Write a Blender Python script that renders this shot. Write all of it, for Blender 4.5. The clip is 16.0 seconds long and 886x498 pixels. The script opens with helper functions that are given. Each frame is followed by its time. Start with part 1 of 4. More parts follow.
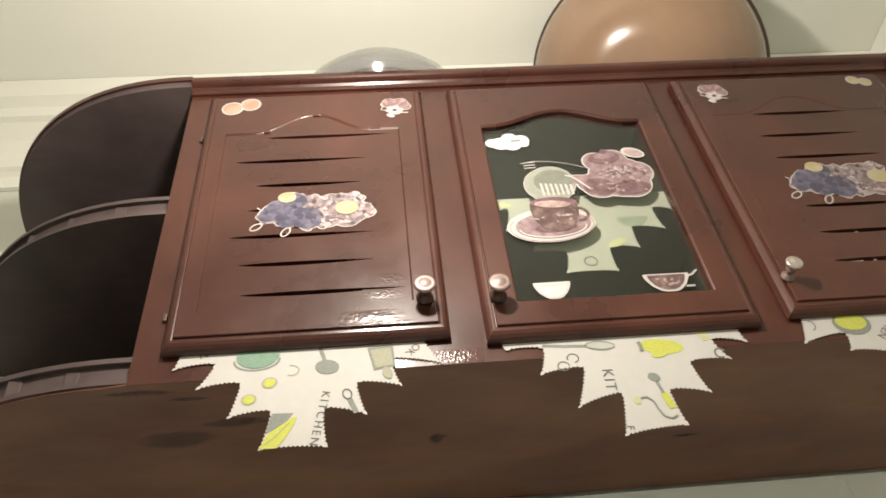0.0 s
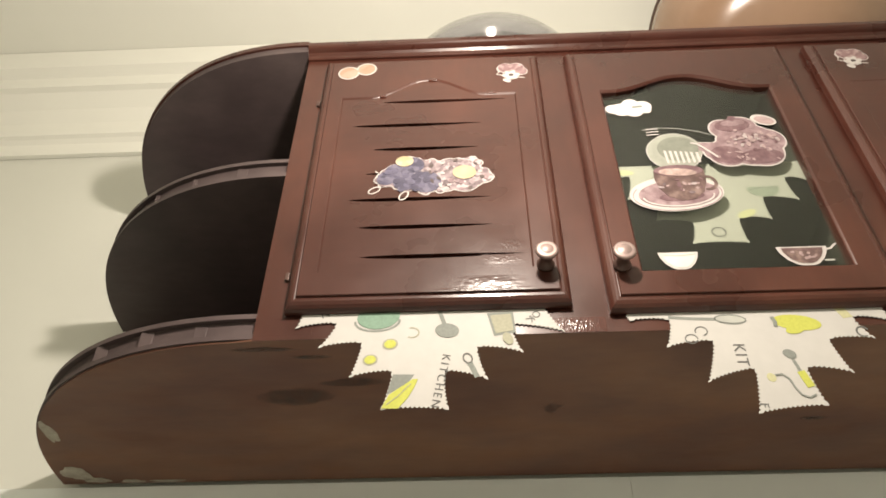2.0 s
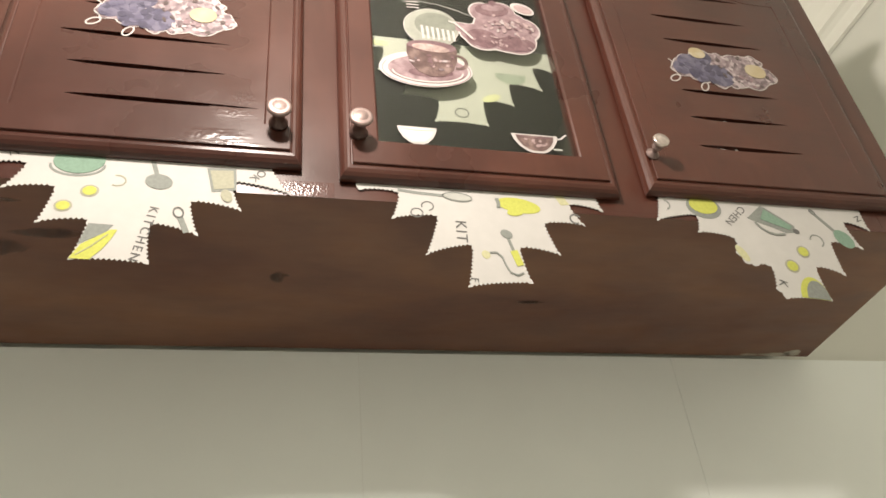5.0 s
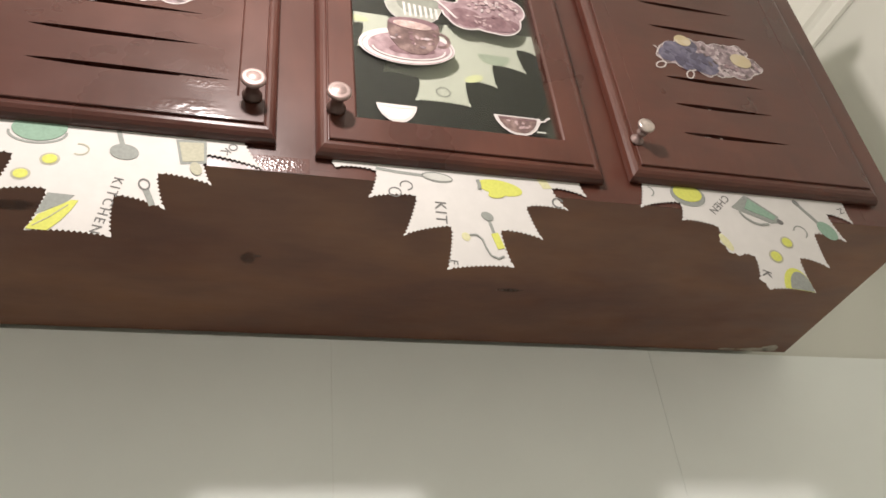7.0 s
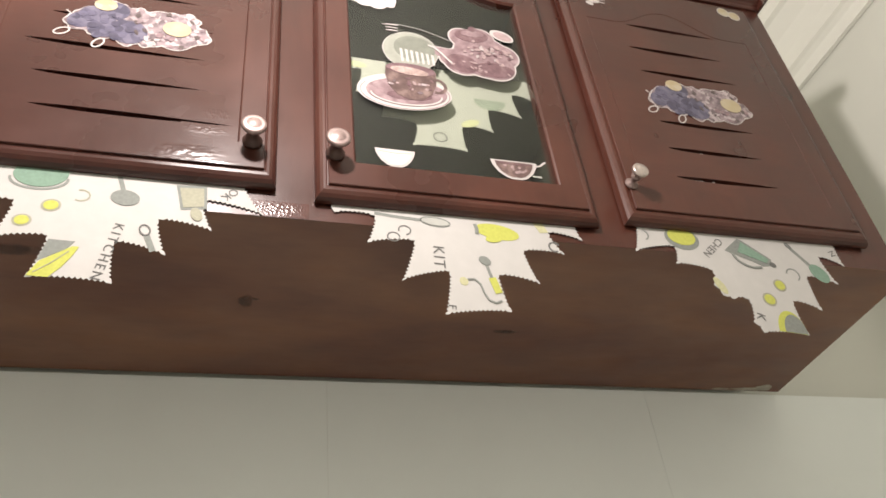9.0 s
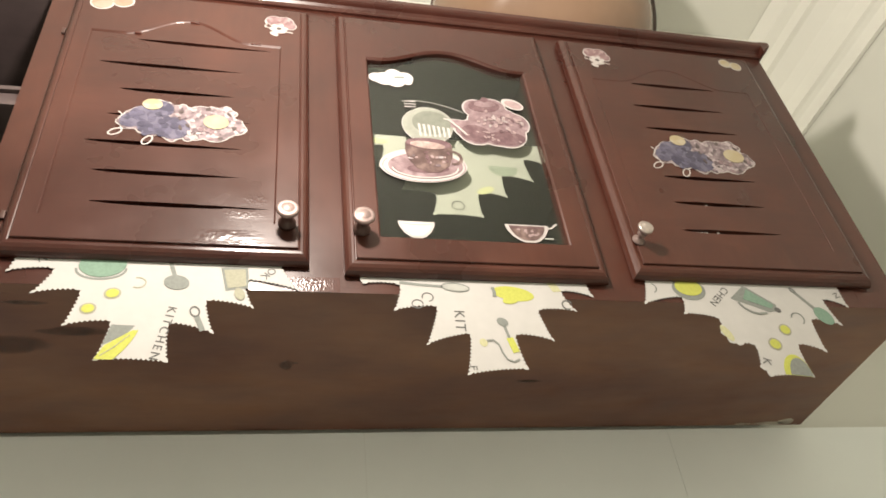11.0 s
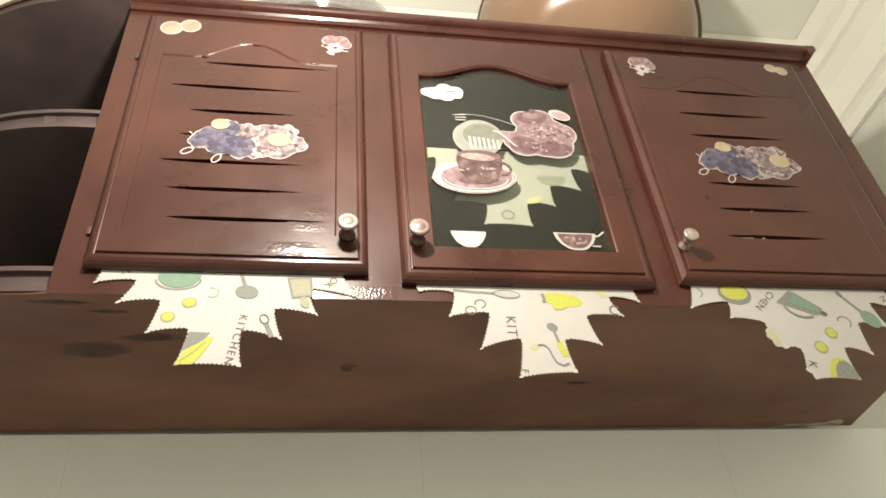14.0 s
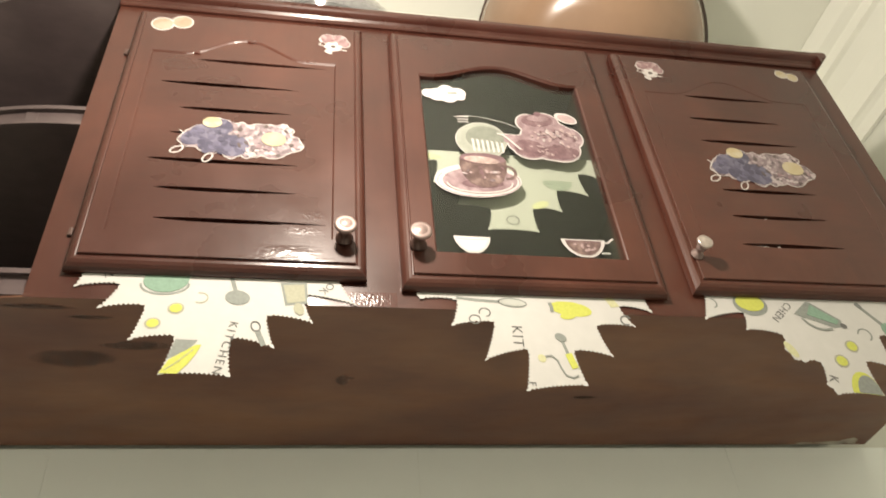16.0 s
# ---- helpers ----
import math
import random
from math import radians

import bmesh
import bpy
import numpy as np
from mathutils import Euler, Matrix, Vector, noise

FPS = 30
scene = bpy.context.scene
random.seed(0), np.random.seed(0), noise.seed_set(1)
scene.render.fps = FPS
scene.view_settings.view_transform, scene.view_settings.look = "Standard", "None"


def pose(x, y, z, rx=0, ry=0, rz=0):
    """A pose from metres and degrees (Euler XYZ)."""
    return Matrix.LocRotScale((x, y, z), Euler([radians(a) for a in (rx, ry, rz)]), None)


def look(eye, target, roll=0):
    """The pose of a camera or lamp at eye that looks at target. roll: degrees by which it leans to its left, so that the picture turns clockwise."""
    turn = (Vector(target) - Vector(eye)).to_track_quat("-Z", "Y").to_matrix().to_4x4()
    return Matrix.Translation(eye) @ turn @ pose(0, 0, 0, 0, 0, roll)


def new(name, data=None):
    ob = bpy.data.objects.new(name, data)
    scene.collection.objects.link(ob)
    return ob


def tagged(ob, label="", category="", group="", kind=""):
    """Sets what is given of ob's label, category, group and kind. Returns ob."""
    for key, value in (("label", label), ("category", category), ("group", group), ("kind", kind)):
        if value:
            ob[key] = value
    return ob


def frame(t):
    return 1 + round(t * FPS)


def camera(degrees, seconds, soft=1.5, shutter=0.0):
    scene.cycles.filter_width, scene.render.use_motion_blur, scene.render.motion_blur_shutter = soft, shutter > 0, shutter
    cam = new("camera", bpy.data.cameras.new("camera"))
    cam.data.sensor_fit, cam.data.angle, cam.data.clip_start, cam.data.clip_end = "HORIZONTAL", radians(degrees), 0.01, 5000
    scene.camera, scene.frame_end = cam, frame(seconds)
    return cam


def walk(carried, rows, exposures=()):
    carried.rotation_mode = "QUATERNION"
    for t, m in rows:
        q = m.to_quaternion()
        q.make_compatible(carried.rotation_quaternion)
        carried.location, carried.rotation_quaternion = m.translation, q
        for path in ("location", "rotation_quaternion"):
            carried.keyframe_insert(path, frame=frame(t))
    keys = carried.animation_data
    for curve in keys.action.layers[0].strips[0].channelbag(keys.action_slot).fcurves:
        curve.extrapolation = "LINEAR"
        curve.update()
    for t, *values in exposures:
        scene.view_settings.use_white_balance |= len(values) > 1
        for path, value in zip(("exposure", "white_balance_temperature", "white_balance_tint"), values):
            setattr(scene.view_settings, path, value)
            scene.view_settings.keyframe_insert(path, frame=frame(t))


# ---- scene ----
cam = camera(59.9, 16.0, soft=1.65, shutter=0.35)
PATH = [
    (0, (0.004, 0.031, 1.286), (0.157, 1.466, 2.671), -7.3),
    (0.5, (-0.001, 0.04, 1.298), (0.082, 1.486, 2.677), -5.8),
    (1, (-0.011, 0.051, 1.301), (0.053, 1.506, 2.671), -4.7),
    (1.5, (-0.025, 0.056, 1.293), (0.04, 1.506, 2.67), -3.4),
    (2, (-0.049, 0.056, 1.288), (-0.114, 1.528, 2.641), -0.0),
    (2.5, (-0.062, 0.066, 1.29), (-0.11, 1.558, 2.621), 0.4),
    (3, (-0.084, 0.072, 1.278), (-0.11, 1.563, 2.611), 0.5),
    (3.5, (-0.064, 0.082, 1.282), (-0.012, 1.609, 2.572), -0.5),
    (4, (-0.005, 0.094, 1.276), (0.276, 1.657, 2.492), -4.8),
    (4.5, (0.033, 0.097, 1.284), (0.456, 1.664, 2.452), -6.8),
    (5, (0.045, 0.116, 1.275), (0.503, 1.702, 2.404), -6.5),
    (7.5, (0.049, 0.157, 1.279), (0.577, 1.728, 2.398), -6.7),
    (8, (0.042, 0.145, 1.287), (0.549, 1.697, 2.443), -6.3),
    (8.2, (0.036, 0.147, 1.286), (0.572, 1.68, 2.452), -6.8),
    (10.3, (0.036, 0.099, 1.287), (0.552, 1.607, 2.495), -8.7),
    (10.5, (0.031, 0.075, 1.28), (0.503, 1.582, 2.507), -8.2),
    (11, (0.032, 0.038, 1.272), (0.479, 1.536, 2.521), -8.1),
    (11.5, (0.014, -0.016, 1.254), (0.394, 1.485, 2.52), -5.1),
    (12, (-0.008, -0.046, 1.249), (0.318, 1.477, 2.504), -5.3),
    (12.5, (-0.006, -0.053, 1.249), (0.345, 1.469, 2.498), -5.5),
    (13, (0.0, -0.046, 1.246), (0.347, 1.466, 2.508), -5.2),
    (13.5, (0.009, -0.027, 1.243), (0.349, 1.493, 2.497), -5.7),
    (14, (0.012, -0.013, 1.25), (0.34, 1.508, 2.506), -5.9),
    (14.5, (0.015, 0.006, 1.273), (0.38, 1.498, 2.555), -7.0),
    (15, (0.009, 0.016, 1.271), (0.336, 1.444, 2.633), -5.9),
    (15.5, (0.006, 0.024, 1.277), (0.313, 1.468, 2.626), -5.4),
    (16, (0.008, 0.044, 1.276), (0.354, 1.534, 2.563), -6.0),
]
walk(cam, [(t, look(eye, target, roll)) for t, eye, target, roll in PATH], exposures=[
    (0.0, 0.11, 6550, 10), (1.0, 0.16, 6720, 10.5), (3.0, 0.22, 6700, 12.5), (4.0, 0.46, 6650, 11), (4.5, 0.42, 6580, 12), (5.0, 0.32, 6500, 13.5), (7.5, 0.27, 6180, 17.5), (10.5, 0.33, 6420, 14), (12.0, 0.37, 6680, 10.5), (14.2, 0.40, 6680, 10.5), (15.2, 0.29, 6620, 10), (16.0, 0.39, 6700, 9.5)])

# ---------------------------------------------------------------- light
world = bpy.data.worlds.new("world")
scene.world = world
world.use_nodes = True
world.node_tree.nodes["Background"].inputs[0].default_value = (0.9, 0.95, 1.0, 1)
world.node_tree.nodes["Background"].inputs[1].default_value = 0.02

bulb_data = bpy.data.lights.new("ceiling_bulb", "POINT")
bulb_data.energy, bulb_data.shadow_soft_size, bulb_data.color = 44.0, 0.04, (1.0, 0.90, 0.79)
bulb = new("ceiling_bulb", bulb_data)
bulb.location = (0.0, 0.27, 2.30)


# ---------------------------------------------------------------- materials
def nodes_of(name):
    m = bpy.data.materials.new(name)
    m.use_nodes = True
    nt = m.node_tree
    return m, nt, nt.nodes["Principled BSDF"], nt.links


def noise_tex(nt, scale, detail=4.0, stretch=(1, 1, 1), rough=0.55):
    tc, mp, n = nt.nodes.new("ShaderNodeTexCoord"), nt.nodes.new("ShaderNodeMapping"), nt.nodes.new("ShaderNodeTexNoise")
    mp.inputs["Scale"].default_value = stretch
    n.inputs["Scale"].default_value, n.inputs["Detail"].default_value, n.inputs["Roughness"].default_value = scale, detail, rough
    nt.links.new(tc.outputs["Object"], mp.inputs["Vector"])
    nt.links.new(mp.outputs["Vector"], n.inputs["Vector"])
    return n


def ramp(nt, src, stops):
    r = nt.nodes.new("ShaderNodeValToRGB")
    e = r.color_ramp.elements
    while len(e) < len(stops):
        e.new(0.5)
    for el, (p, c) in zip(e, stops):
        el.position, el.color = p, (*c, 1)
    nt.links.new(src, r.inputs["Fac"])
    return r


def mixed(nt, a, b, fac, kind="MIX"):
    x = nt.nodes.new("ShaderNodeMix")
    x.data_type, x.blend_type = "RGBA", kind
    for sock, v in ((x.inputs[0], fac), (x.inputs[6], a), (x.inputs[7], b)):
        if hasattr(v, "is_linked"):
            nt.links.new(v, sock)
        else:
            sock.default_value = v if isinstance(v, float) else (*v, 1)
    return x.outputs[2]


def bump(nt, bsdf, height, strength, dist):
    b = nt.nodes.new("ShaderNodeBump")
    b.inputs["Strength"].default_value, b.inputs["Distance"].default_value = strength, dist
    nt.links.new(height, b.inputs["Height"])
    nt.links.new(b.outputs["Normal"], bsdf.inputs["Normal"])
    nt.links.new(b.outputs["Normal"], bsdf.inputs["Coat Normal"])


def varnished(name, dark, light, rough, stretch, coat=0.0, bump_by=0.45):
    """Stained wood under worn varnish: long grain, blotches and uneven gloss."""
    m, nt, p, ln = nodes_of(name)
    grain, blot = noise_tex(nt, 30.0, 6.0, stretch), noise_tex(nt, 7.0, 3.0)
    fine = noise_tex(nt, 160.0, 4.0, stretch)
    base = ramp(nt, grain.outputs["Fac"], [(0.3, dark), (0.7, light)])
    stain = ramp(nt, blot.outputs["Fac"], [(0.35, (0.78, 0.76, 0.75)), (0.65, (1.12, 1.1, 1.06))])
    wide = noise_tex(nt, 2.3, 3.0)
    cloud = ramp(nt, wide.outputs["Fac"], [(0.36, (0.80, 0.76, 0.76)), (0.64, (1.16, 1.20, 1.12))])
    stained = mixed(nt, base.outputs["Color"], stain.outputs["Color"], 1.0, "MULTIPLY")
    ln.new(mixed(nt, stained, cloud.outputs["Color"], 1.0, "MULTIPLY"), p.inputs["Base Color"])
    r = ramp(nt, blot.outputs["Fac"], [(0.3, (rough * 0.75,) * 3), (0.7, (rough * 1.35,) * 3)])
    ln.new(r.outputs["Color"], p.inputs["Roughness"])
    p.inputs["Coat Weight"].default_value, p.inputs["Coat Roughness"].default_value = coat, 0.08
    p.inputs["Specular IOR Level"].default_value = 0.31
    bump(nt, p, mixed(nt, grain.outputs["Color"], fine.outputs["Color"], 0.5), bump_by, 0.002)
    return m


def plain(name, color, rough=0.5, metal=0.0, vary=0.12, scale=25.0, bump_by=0.0):
    m, nt, p, ln = nodes_of(name)
    n = noise_tex(nt, scale, 5.0)
    c = ramp(nt, n.outputs["Fac"], [(0.25, tuple(v * (1 - vary) for v in color)), (0.75, tuple(min(1, v * (1 + vary)) for v in color))])
    ln.new(c.outputs["Color"], p.inputs["Base Color"])
    p.inputs["Roughness"].default_value, p.inputs["Metallic"].default_value = rough, metal
    if bump_by:
        bump(nt, p, n.outputs["Fac"], bump_by, 0.002)
    return m



def worn_board(name, dark, light):
    """Old brown paint rubbed by hands and smoke: wide cloudy patches, faint grain along the board, small dark specks."""
    m, nt, p, ln = nodes_of(name)
    wide, blot, grain = noise_tex(nt, 2.6, 5.0, (0.7, 1.6, 1), 0.62), noise_tex(nt, 11.0, 4.0, (0.6, 1.3, 1)), noise_tex(nt, 45.0, 5.0, (0.35, 3, 3))
    base = ramp(nt, wide.outputs["Fac"], [(0.34, dark), (0.66, light)])
    patch = ramp(nt, blot.outputs["Fac"], [(0.30, (0.80, 0.77, 0.78)), (0.46, (0.98, 0.98, 0.98)), (0.70, (1.08, 1.07, 1.02))])
    streak = ramp(nt, grain.outputs["Fac"], [(0.3, (0.97, 0.965, 0.965)), (0.7, (1.03, 1.03, 1.03))])
    a = mixed(nt, base.outputs["Color"], patch.outputs["Color"], 1.0, "MULTIPLY")
    ln.new(mixed(nt, a, streak.outputs["Color"], 1.0, "MULTIPLY"), p.inputs["Base Color"])
    r = ramp(nt, blot.outputs["Fac"], [(0.3, (0.40,) * 3), (0.7, (0.60,) * 3)])
    ln.new(r.outputs["Color"], p.inputs["Roughness"])
    p.inputs["Specular IOR Level"].default_value = 0.35
    bump(nt, p, mixed(nt, grain.outputs["Color"], blot.outputs["Color"], 0.4), 0.12, 0.002)
    return m


WOOD_V = varnished("varnished_wood_upright", (0.052, 0.0168, 0.0119), (0.059, 0.0194, 0.0136), 0.31, (3, 3, 0.6), 0.20, 0.07)
WOOD_H = varnished("varnished_wood_level", (0.052, 0.0168, 0.0119), (0.059, 0.0194, 0.0136), 0.31, (0.6, 3, 3), 0.20, 0.09)
UNDER = worn_board("underside_wood", (0.090, 0.036, 0.026), (0.182, 0.091, 0.053))
BLACK = varnished("dark_shelf_paint", (0.074, 0.055, 0.059), (0.086, 0.065, 0.069), 0.48, (1, 2, 2), 0.0, 0.05)
INSIDE = plain("cabinet_inside", (0.055, 0.058, 0.045), 0.6)
WALL = plain("painted_wall", (0.71, 0.725, 0.66), 0.6, 0, 0.03, 3.0, 0.05)
CEIL = plain("painted_ceiling", (0.84, 0.85, 0.78), 0.7, 0, 0.03, 2.0, 0.05)
# darker tone for the unseen west wall, chosen to weaken bounce from the left
WEST = plain("bounce_cutting_wall", (0.40, 0.375, 0.33), 0.6, 0, 0.05, 3.0, 0.05)
TILE = plain("glazed_wall_tile", (0.87, 0.92, 0.90), 0.85, 0, 0.04, 2.5)
FLOOR = plain("floor_tile", (0.86, 0.87, 0.85), 0.4, 0, 0.1, 4.0)
CHIP = plain("chipped_paint", (0.34, 0.315, 0.26), 0.8, 0, 0.3, 60.0, 0.4)
BRIGHT = plain("bright_knob_metal", (0.50, 0.44, 0.41), 0.28, 0.8, 0.2, 150.0)
BRASS = plain("worn_knob_metal", (0.23, 0.17, 0.155), 0.46, 0.45, 0.25, 120.0)
DARKMETAL = plain("dark_knob_stem", (0.085, 0.050, 0.042), 0.4, 0.3, 0.2, 80.0)
CLOTH = plain("white_print_cloth", (0.42, 0.415, 0.395), 0.85, 0, 0.04, 40.0, 0.15)
POT = plain("tan_brown_glaze", (0.235, 0.150, 0.098), 0.22, 0, 0.12, 6.0)


PANE, _nt, _bsdf, _links = nodes_of("door_glass")
_clear, _gloss, _mix = (_nt.nodes.new("ShaderNode" + k) for k in ("BsdfTransparent", "BsdfGlossy", "MixShader"))
_clear.inputs["Color"].default_value, _gloss.inputs["Roughness"].default_value = (0.92, 0.95, 0.90, 1), 0.03
_mix.inputs[0].default_value = 0.05
_links.new(_clear.outputs[0], _mix.inputs[1])
_links.new(_gloss.outputs[0], _mix.inputs[2])
_links.new(_mix.outputs[0], _nt.nodes["Material Output"].inputs["Surface"])
BOWLGLASS = plain("smoky_bowl_glass", (0.21, 0.21, 0.205), 0.10, 0, 0.06, 8.0)
BOWLGLASS.node_tree.nodes["Principled BSDF"].inputs["Alpha"].default_value = 0.52


# ---------------------------------------------------------------- builders
def thing(name, at, label, category, group=""):
    ob = new(name)
    ob.location = at
    ob.empty_display_size = 0.05
    return tagged(ob, label, category, group)


def base_of(ob):
    p = Vector((0, 0, 0))
    while ob:
        p += ob.location
        ob = ob.parent
    return p


def link_mesh(name, bm, material, at=(0, 0, 0), smooth=False):
    """Links a bmesh that is in world places as one object with its origin at the given place."""
    bmesh.ops.translate(bm, verts=bm.verts, vec=-Vector(at))
    bmesh.ops.recalc_face_normals(bm, faces=bm.faces)
    me = bpy.data.meshes.new(name)
    bm.to_mesh(me)
    bm.free()
    for f in me.polygons:
        f.use_smooth = smooth
    me.materials.append(material)
    ob = new(name, me)
    ob.location = at
    return ob


def part(name, bm, material, parent, label="", smooth=False):
    ob = link_mesh(name, bm, material, (0, 0, 0), smooth)
    b = base_of(parent)
    ob.data.transform(Matrix.Translation(-b))
    ob.parent = parent
    return tagged(ob, label)


def structure(name, bm, material, label, category):
    return tagged(link_mesh(name, bm, material), label, category, kind="structure")


def box(x0, x1, y0, y1, z0, z1, bevel=0.0, bm=None):
    bm = bm or bmesh.new()
    g = bmesh.ops.create_cube(bm, size=1.0)
    for v in g["verts"]:
        v.co = Vector((x0 if v.co.x < 0 else x1, y0 if v.co.y < 0 else y1, z0 if v.co.z < 0 else z1))
    if bevel:
        edges = {e for v in g["verts"] for e in v.link_edges}
        bmesh.ops.bevel(bm, geom=list(edges), offset=bevel, segments=2, affect="EDGES", profile=0.6)
    return bm


def slab(points, lo, hi, axis="z", bm=None):
    """A prism over a closed outline. axis z: points are x, y; axis y: points are x, z."""
    bm = bm or bmesh.new()
    put = (lambda a, b, h: (a, b, h)) if axis == "z" else (lambda a, b, h: (a, h, b))
    low, top = [bm.verts.new(put(a, b, lo)) for a, b in points], [bm.verts.new(put(a, b, hi)) for a, b in points]
    n = len(points)
    for i in range(n):
        bm.faces.new((low[i], low[(i + 1) % n], top[(i + 1) % n], top[i]))
    bm.faces.new(low[::-1])
    bm.faces.new(top)
    return bm


def lathe(profile, centre, axis="z", steps=48, bm=None):
    """Turns (radius, height) about an axis through centre; axis -y makes heights run towards the room."""
    bm = bm or bmesh.new()
    rings = []
    for r, h in profile:
        ring = []
        for i in range(steps):
            a = 2 * math.pi * i / steps
            u, v = r * math.cos(a), r * math.sin(a)
            p = (u, v, h) if axis == "z" else (u, -h, v)
            ring.append(bm.verts.new(Vector(centre) + Vector(p)))
        rings.append(ring)
    for a, b in zip(rings, rings[1:]):
        for i in range(steps):
            bm.faces.new((a[i], a[(i + 1) % steps], b[(i + 1) % steps], b[i]))
    for ring in (rings[0], rings[-1]):
        bm.faces.new(ring)
    return bm


def along(path, profile, bm=None):
    """Sweeps a closed profile of (outward, up) along an open path of (x, y, z) that lies level."""
    bm = bm or bmesh.new()
    rows, n = [], len(path)
    for i, p in enumerate(path):
        d = Vector(path[min(i + 1, n - 1)]) - Vector(path[max(i - 1, 0)])
        d.z = 0
        d.normalize()
        out = Vector((d.y, -d.x, 0))
        rows.append([bm.verts.new(Vector(p) + out * a + Vector((0, 0, b))) for a, b in profile])
    for a, b in zip(rows, rows[1:]):
        for i in range(len(profile)):
            j = (i + 1) % len(profile)
            bm.faces.new((a[i], a[j], b[j], b[i]))
    bm.faces.new(rows[0])
    bm.faces.new(rows[-1][::-1])
    return bm


# ---------------------------------------------------------------- the room
WALL_Y, RIGHT_X, LEFT_X, REAR_Y, CEIL_Z = 1.31, 1.53, -2.6, -1.35, 3.06
TILE_TOP = 1.888
structure("wall_north", box(LEFT_X - 0.15, RIGHT_X + 0.15, WALL_Y, WALL_Y + 0.15, 0, CEIL_Z), WALL, "cream painted plaster wall behind the hanging cabinet", "wall")
structure("wall_east", box(RIGHT_X, RIGHT_X + 0.15, REAR_Y, WALL_Y, 0, CEIL_Z), WALL, "cream painted plaster wall beside the hanging cabinet", "wall")
# unseen west wall, added to close the room; its dark tone holds back fill
structure("wall_west", box(LEFT_X - 0.15, LEFT_X, REAR_Y, WALL_Y, 0, CEIL_Z), WEST, "unseen plain wall, toned darker to cut bounce light", "wall")
# unseen rear wall and floor, added pale and close to bounce light onto the cabinet
structure("wall_south", box(LEFT_X - 0.15, RIGHT_X + 0.15, REAR_Y - 0.15, REAR_Y, 0, CEIL_Z), CEIL, "unseen plain cream wall, set near for fill light", "wall")
structure("floor", box(LEFT_X - 0.15, RIGHT_X + 0.15, REAR_Y - 0.15, WALL_Y + 0.15, -0.1, 0), FLOOR, "unseen plain tiled floor, kept pale to bounce light up", "floor")
structure("ceiling", box(LEFT_X - 0.15, RIGHT_X + 0.15, REAR_Y - 0.15, WALL_Y + 0.15, CEIL_Z, CEIL_Z + 0.1), CEIL, "white painted plaster ceiling", "ceiling")

# plaster cornice: stepped and coved, under the ceiling
CORNICE = [(0, 0), (0.012, 0), (0.016, 0.035), (0.026, 0.045), (0.036, 0.05), (0.040, 0.09), (0.055, 0.13), (0.085, 0.165), (0.10, 0.17), (0.105, 0.20), (0.13, 0.215), (0.145, 0.262), (0, 0.262)]
cz = CEIL_Z - 0.264
structure("trim_north", along([(LEFT_X, WALL_Y - 0.002, cz), (RIGHT_X, WALL_Y - 0.002, cz)], CORNICE), CEIL, "white stepped plaster cornice along the ceiling", "cornice")
structure("trim_east", along([(RIGHT_X - 0.002, WALL_Y, cz), (RIGHT_X - 0.002, REAR_Y, cz)], CORNICE), CEIL, "white stepped plaster cornice along the ceiling", "cornice")

# large glazed tiles on the lower wall
joint_xs = [-2.16, -1.57, -0.98, -0.39, 0.214, 0.805, 1.39]
tile_wall = structure("tile_backing", box(LEFT_X, RIGHT_X, WALL_Y - 0.0150, WALL_Y - 0.001, 0.9, TILE_TOP - 0.002), plain("tile_grout", (0.80, 0.82, 0.78), 0.9), "grey grout bed of the wall tiles", "wall")
xs = [LEFT_X] + joint_xs + [RIGHT_X]
for z0, z1 in ((0.9, 1.24), (1.242, TILE_TOP)):
    for a, b in zip(xs, xs[1:]):
        part("tile", box(a + 0.00025, b - 0.00025, WALL_Y - 0.016, WALL_Y - 0.006, z0, z1 - 0.001), TILE, tile_wall)

# ---------------------------------------------------------------- the hanging cabinet
FRONT, FACE, LOW, TOP = 0.885, 0.863, 1.893, 2.576
X0, X1, BACK = -0.342, 1.046, WALL_Y - 0.018
cabinet = thing("wall_cabinet", (0.35, 1.1, LOW), "dark brown varnished hanging cabinet, three doors, rounded end shelves", "cabinet")


def end_curve(x_start, inset=0.0, side=0.0, steps=30):
    """The rounded end of the shelves in plan, from the front back to the wall; inset draws the front in, side the end."""
    wide, deep = 0.433 - side, BACK - FRONT - inset
    pts = []
    for i in range(steps + 1):
        a = math.pi / 2 * i / steps
        pts.append((x_start - wide * math.sin(a) ** 0.889, FRONT + inset + deep * (1 - max(math.cos(a), 0) ** 0.889)))
    return pts


def end_shelf(name, z0, z1, side, material, label):
    core = part(name, slab(end_curve(X0, 0.008, side + 0.008) + [(X0, BACK)], z0 + 0.007, z1 - 0.007), BLACK, cabinet, label)
    for n, a, b in (("bottom_board", z0, z0 + 0.008), ("top_board", z1 - 0.008, z1)):
        part(n, slab(end_curve(X0, 0, side) + [(X0, BACK)], a, b), BLACK, core)
    for x in (-0.42, -0.50, -0.575):
        y = min((abs(px - x), py) for px, py in end_curve(X0, 0.006, side))[1]
        part("spacer_block", box(x - 0.010, x + 0.010, y + 0.0005, y + 0.02, z0 + 0.008, z1 - 0.008, 0.002), BLACK, core)
    return core


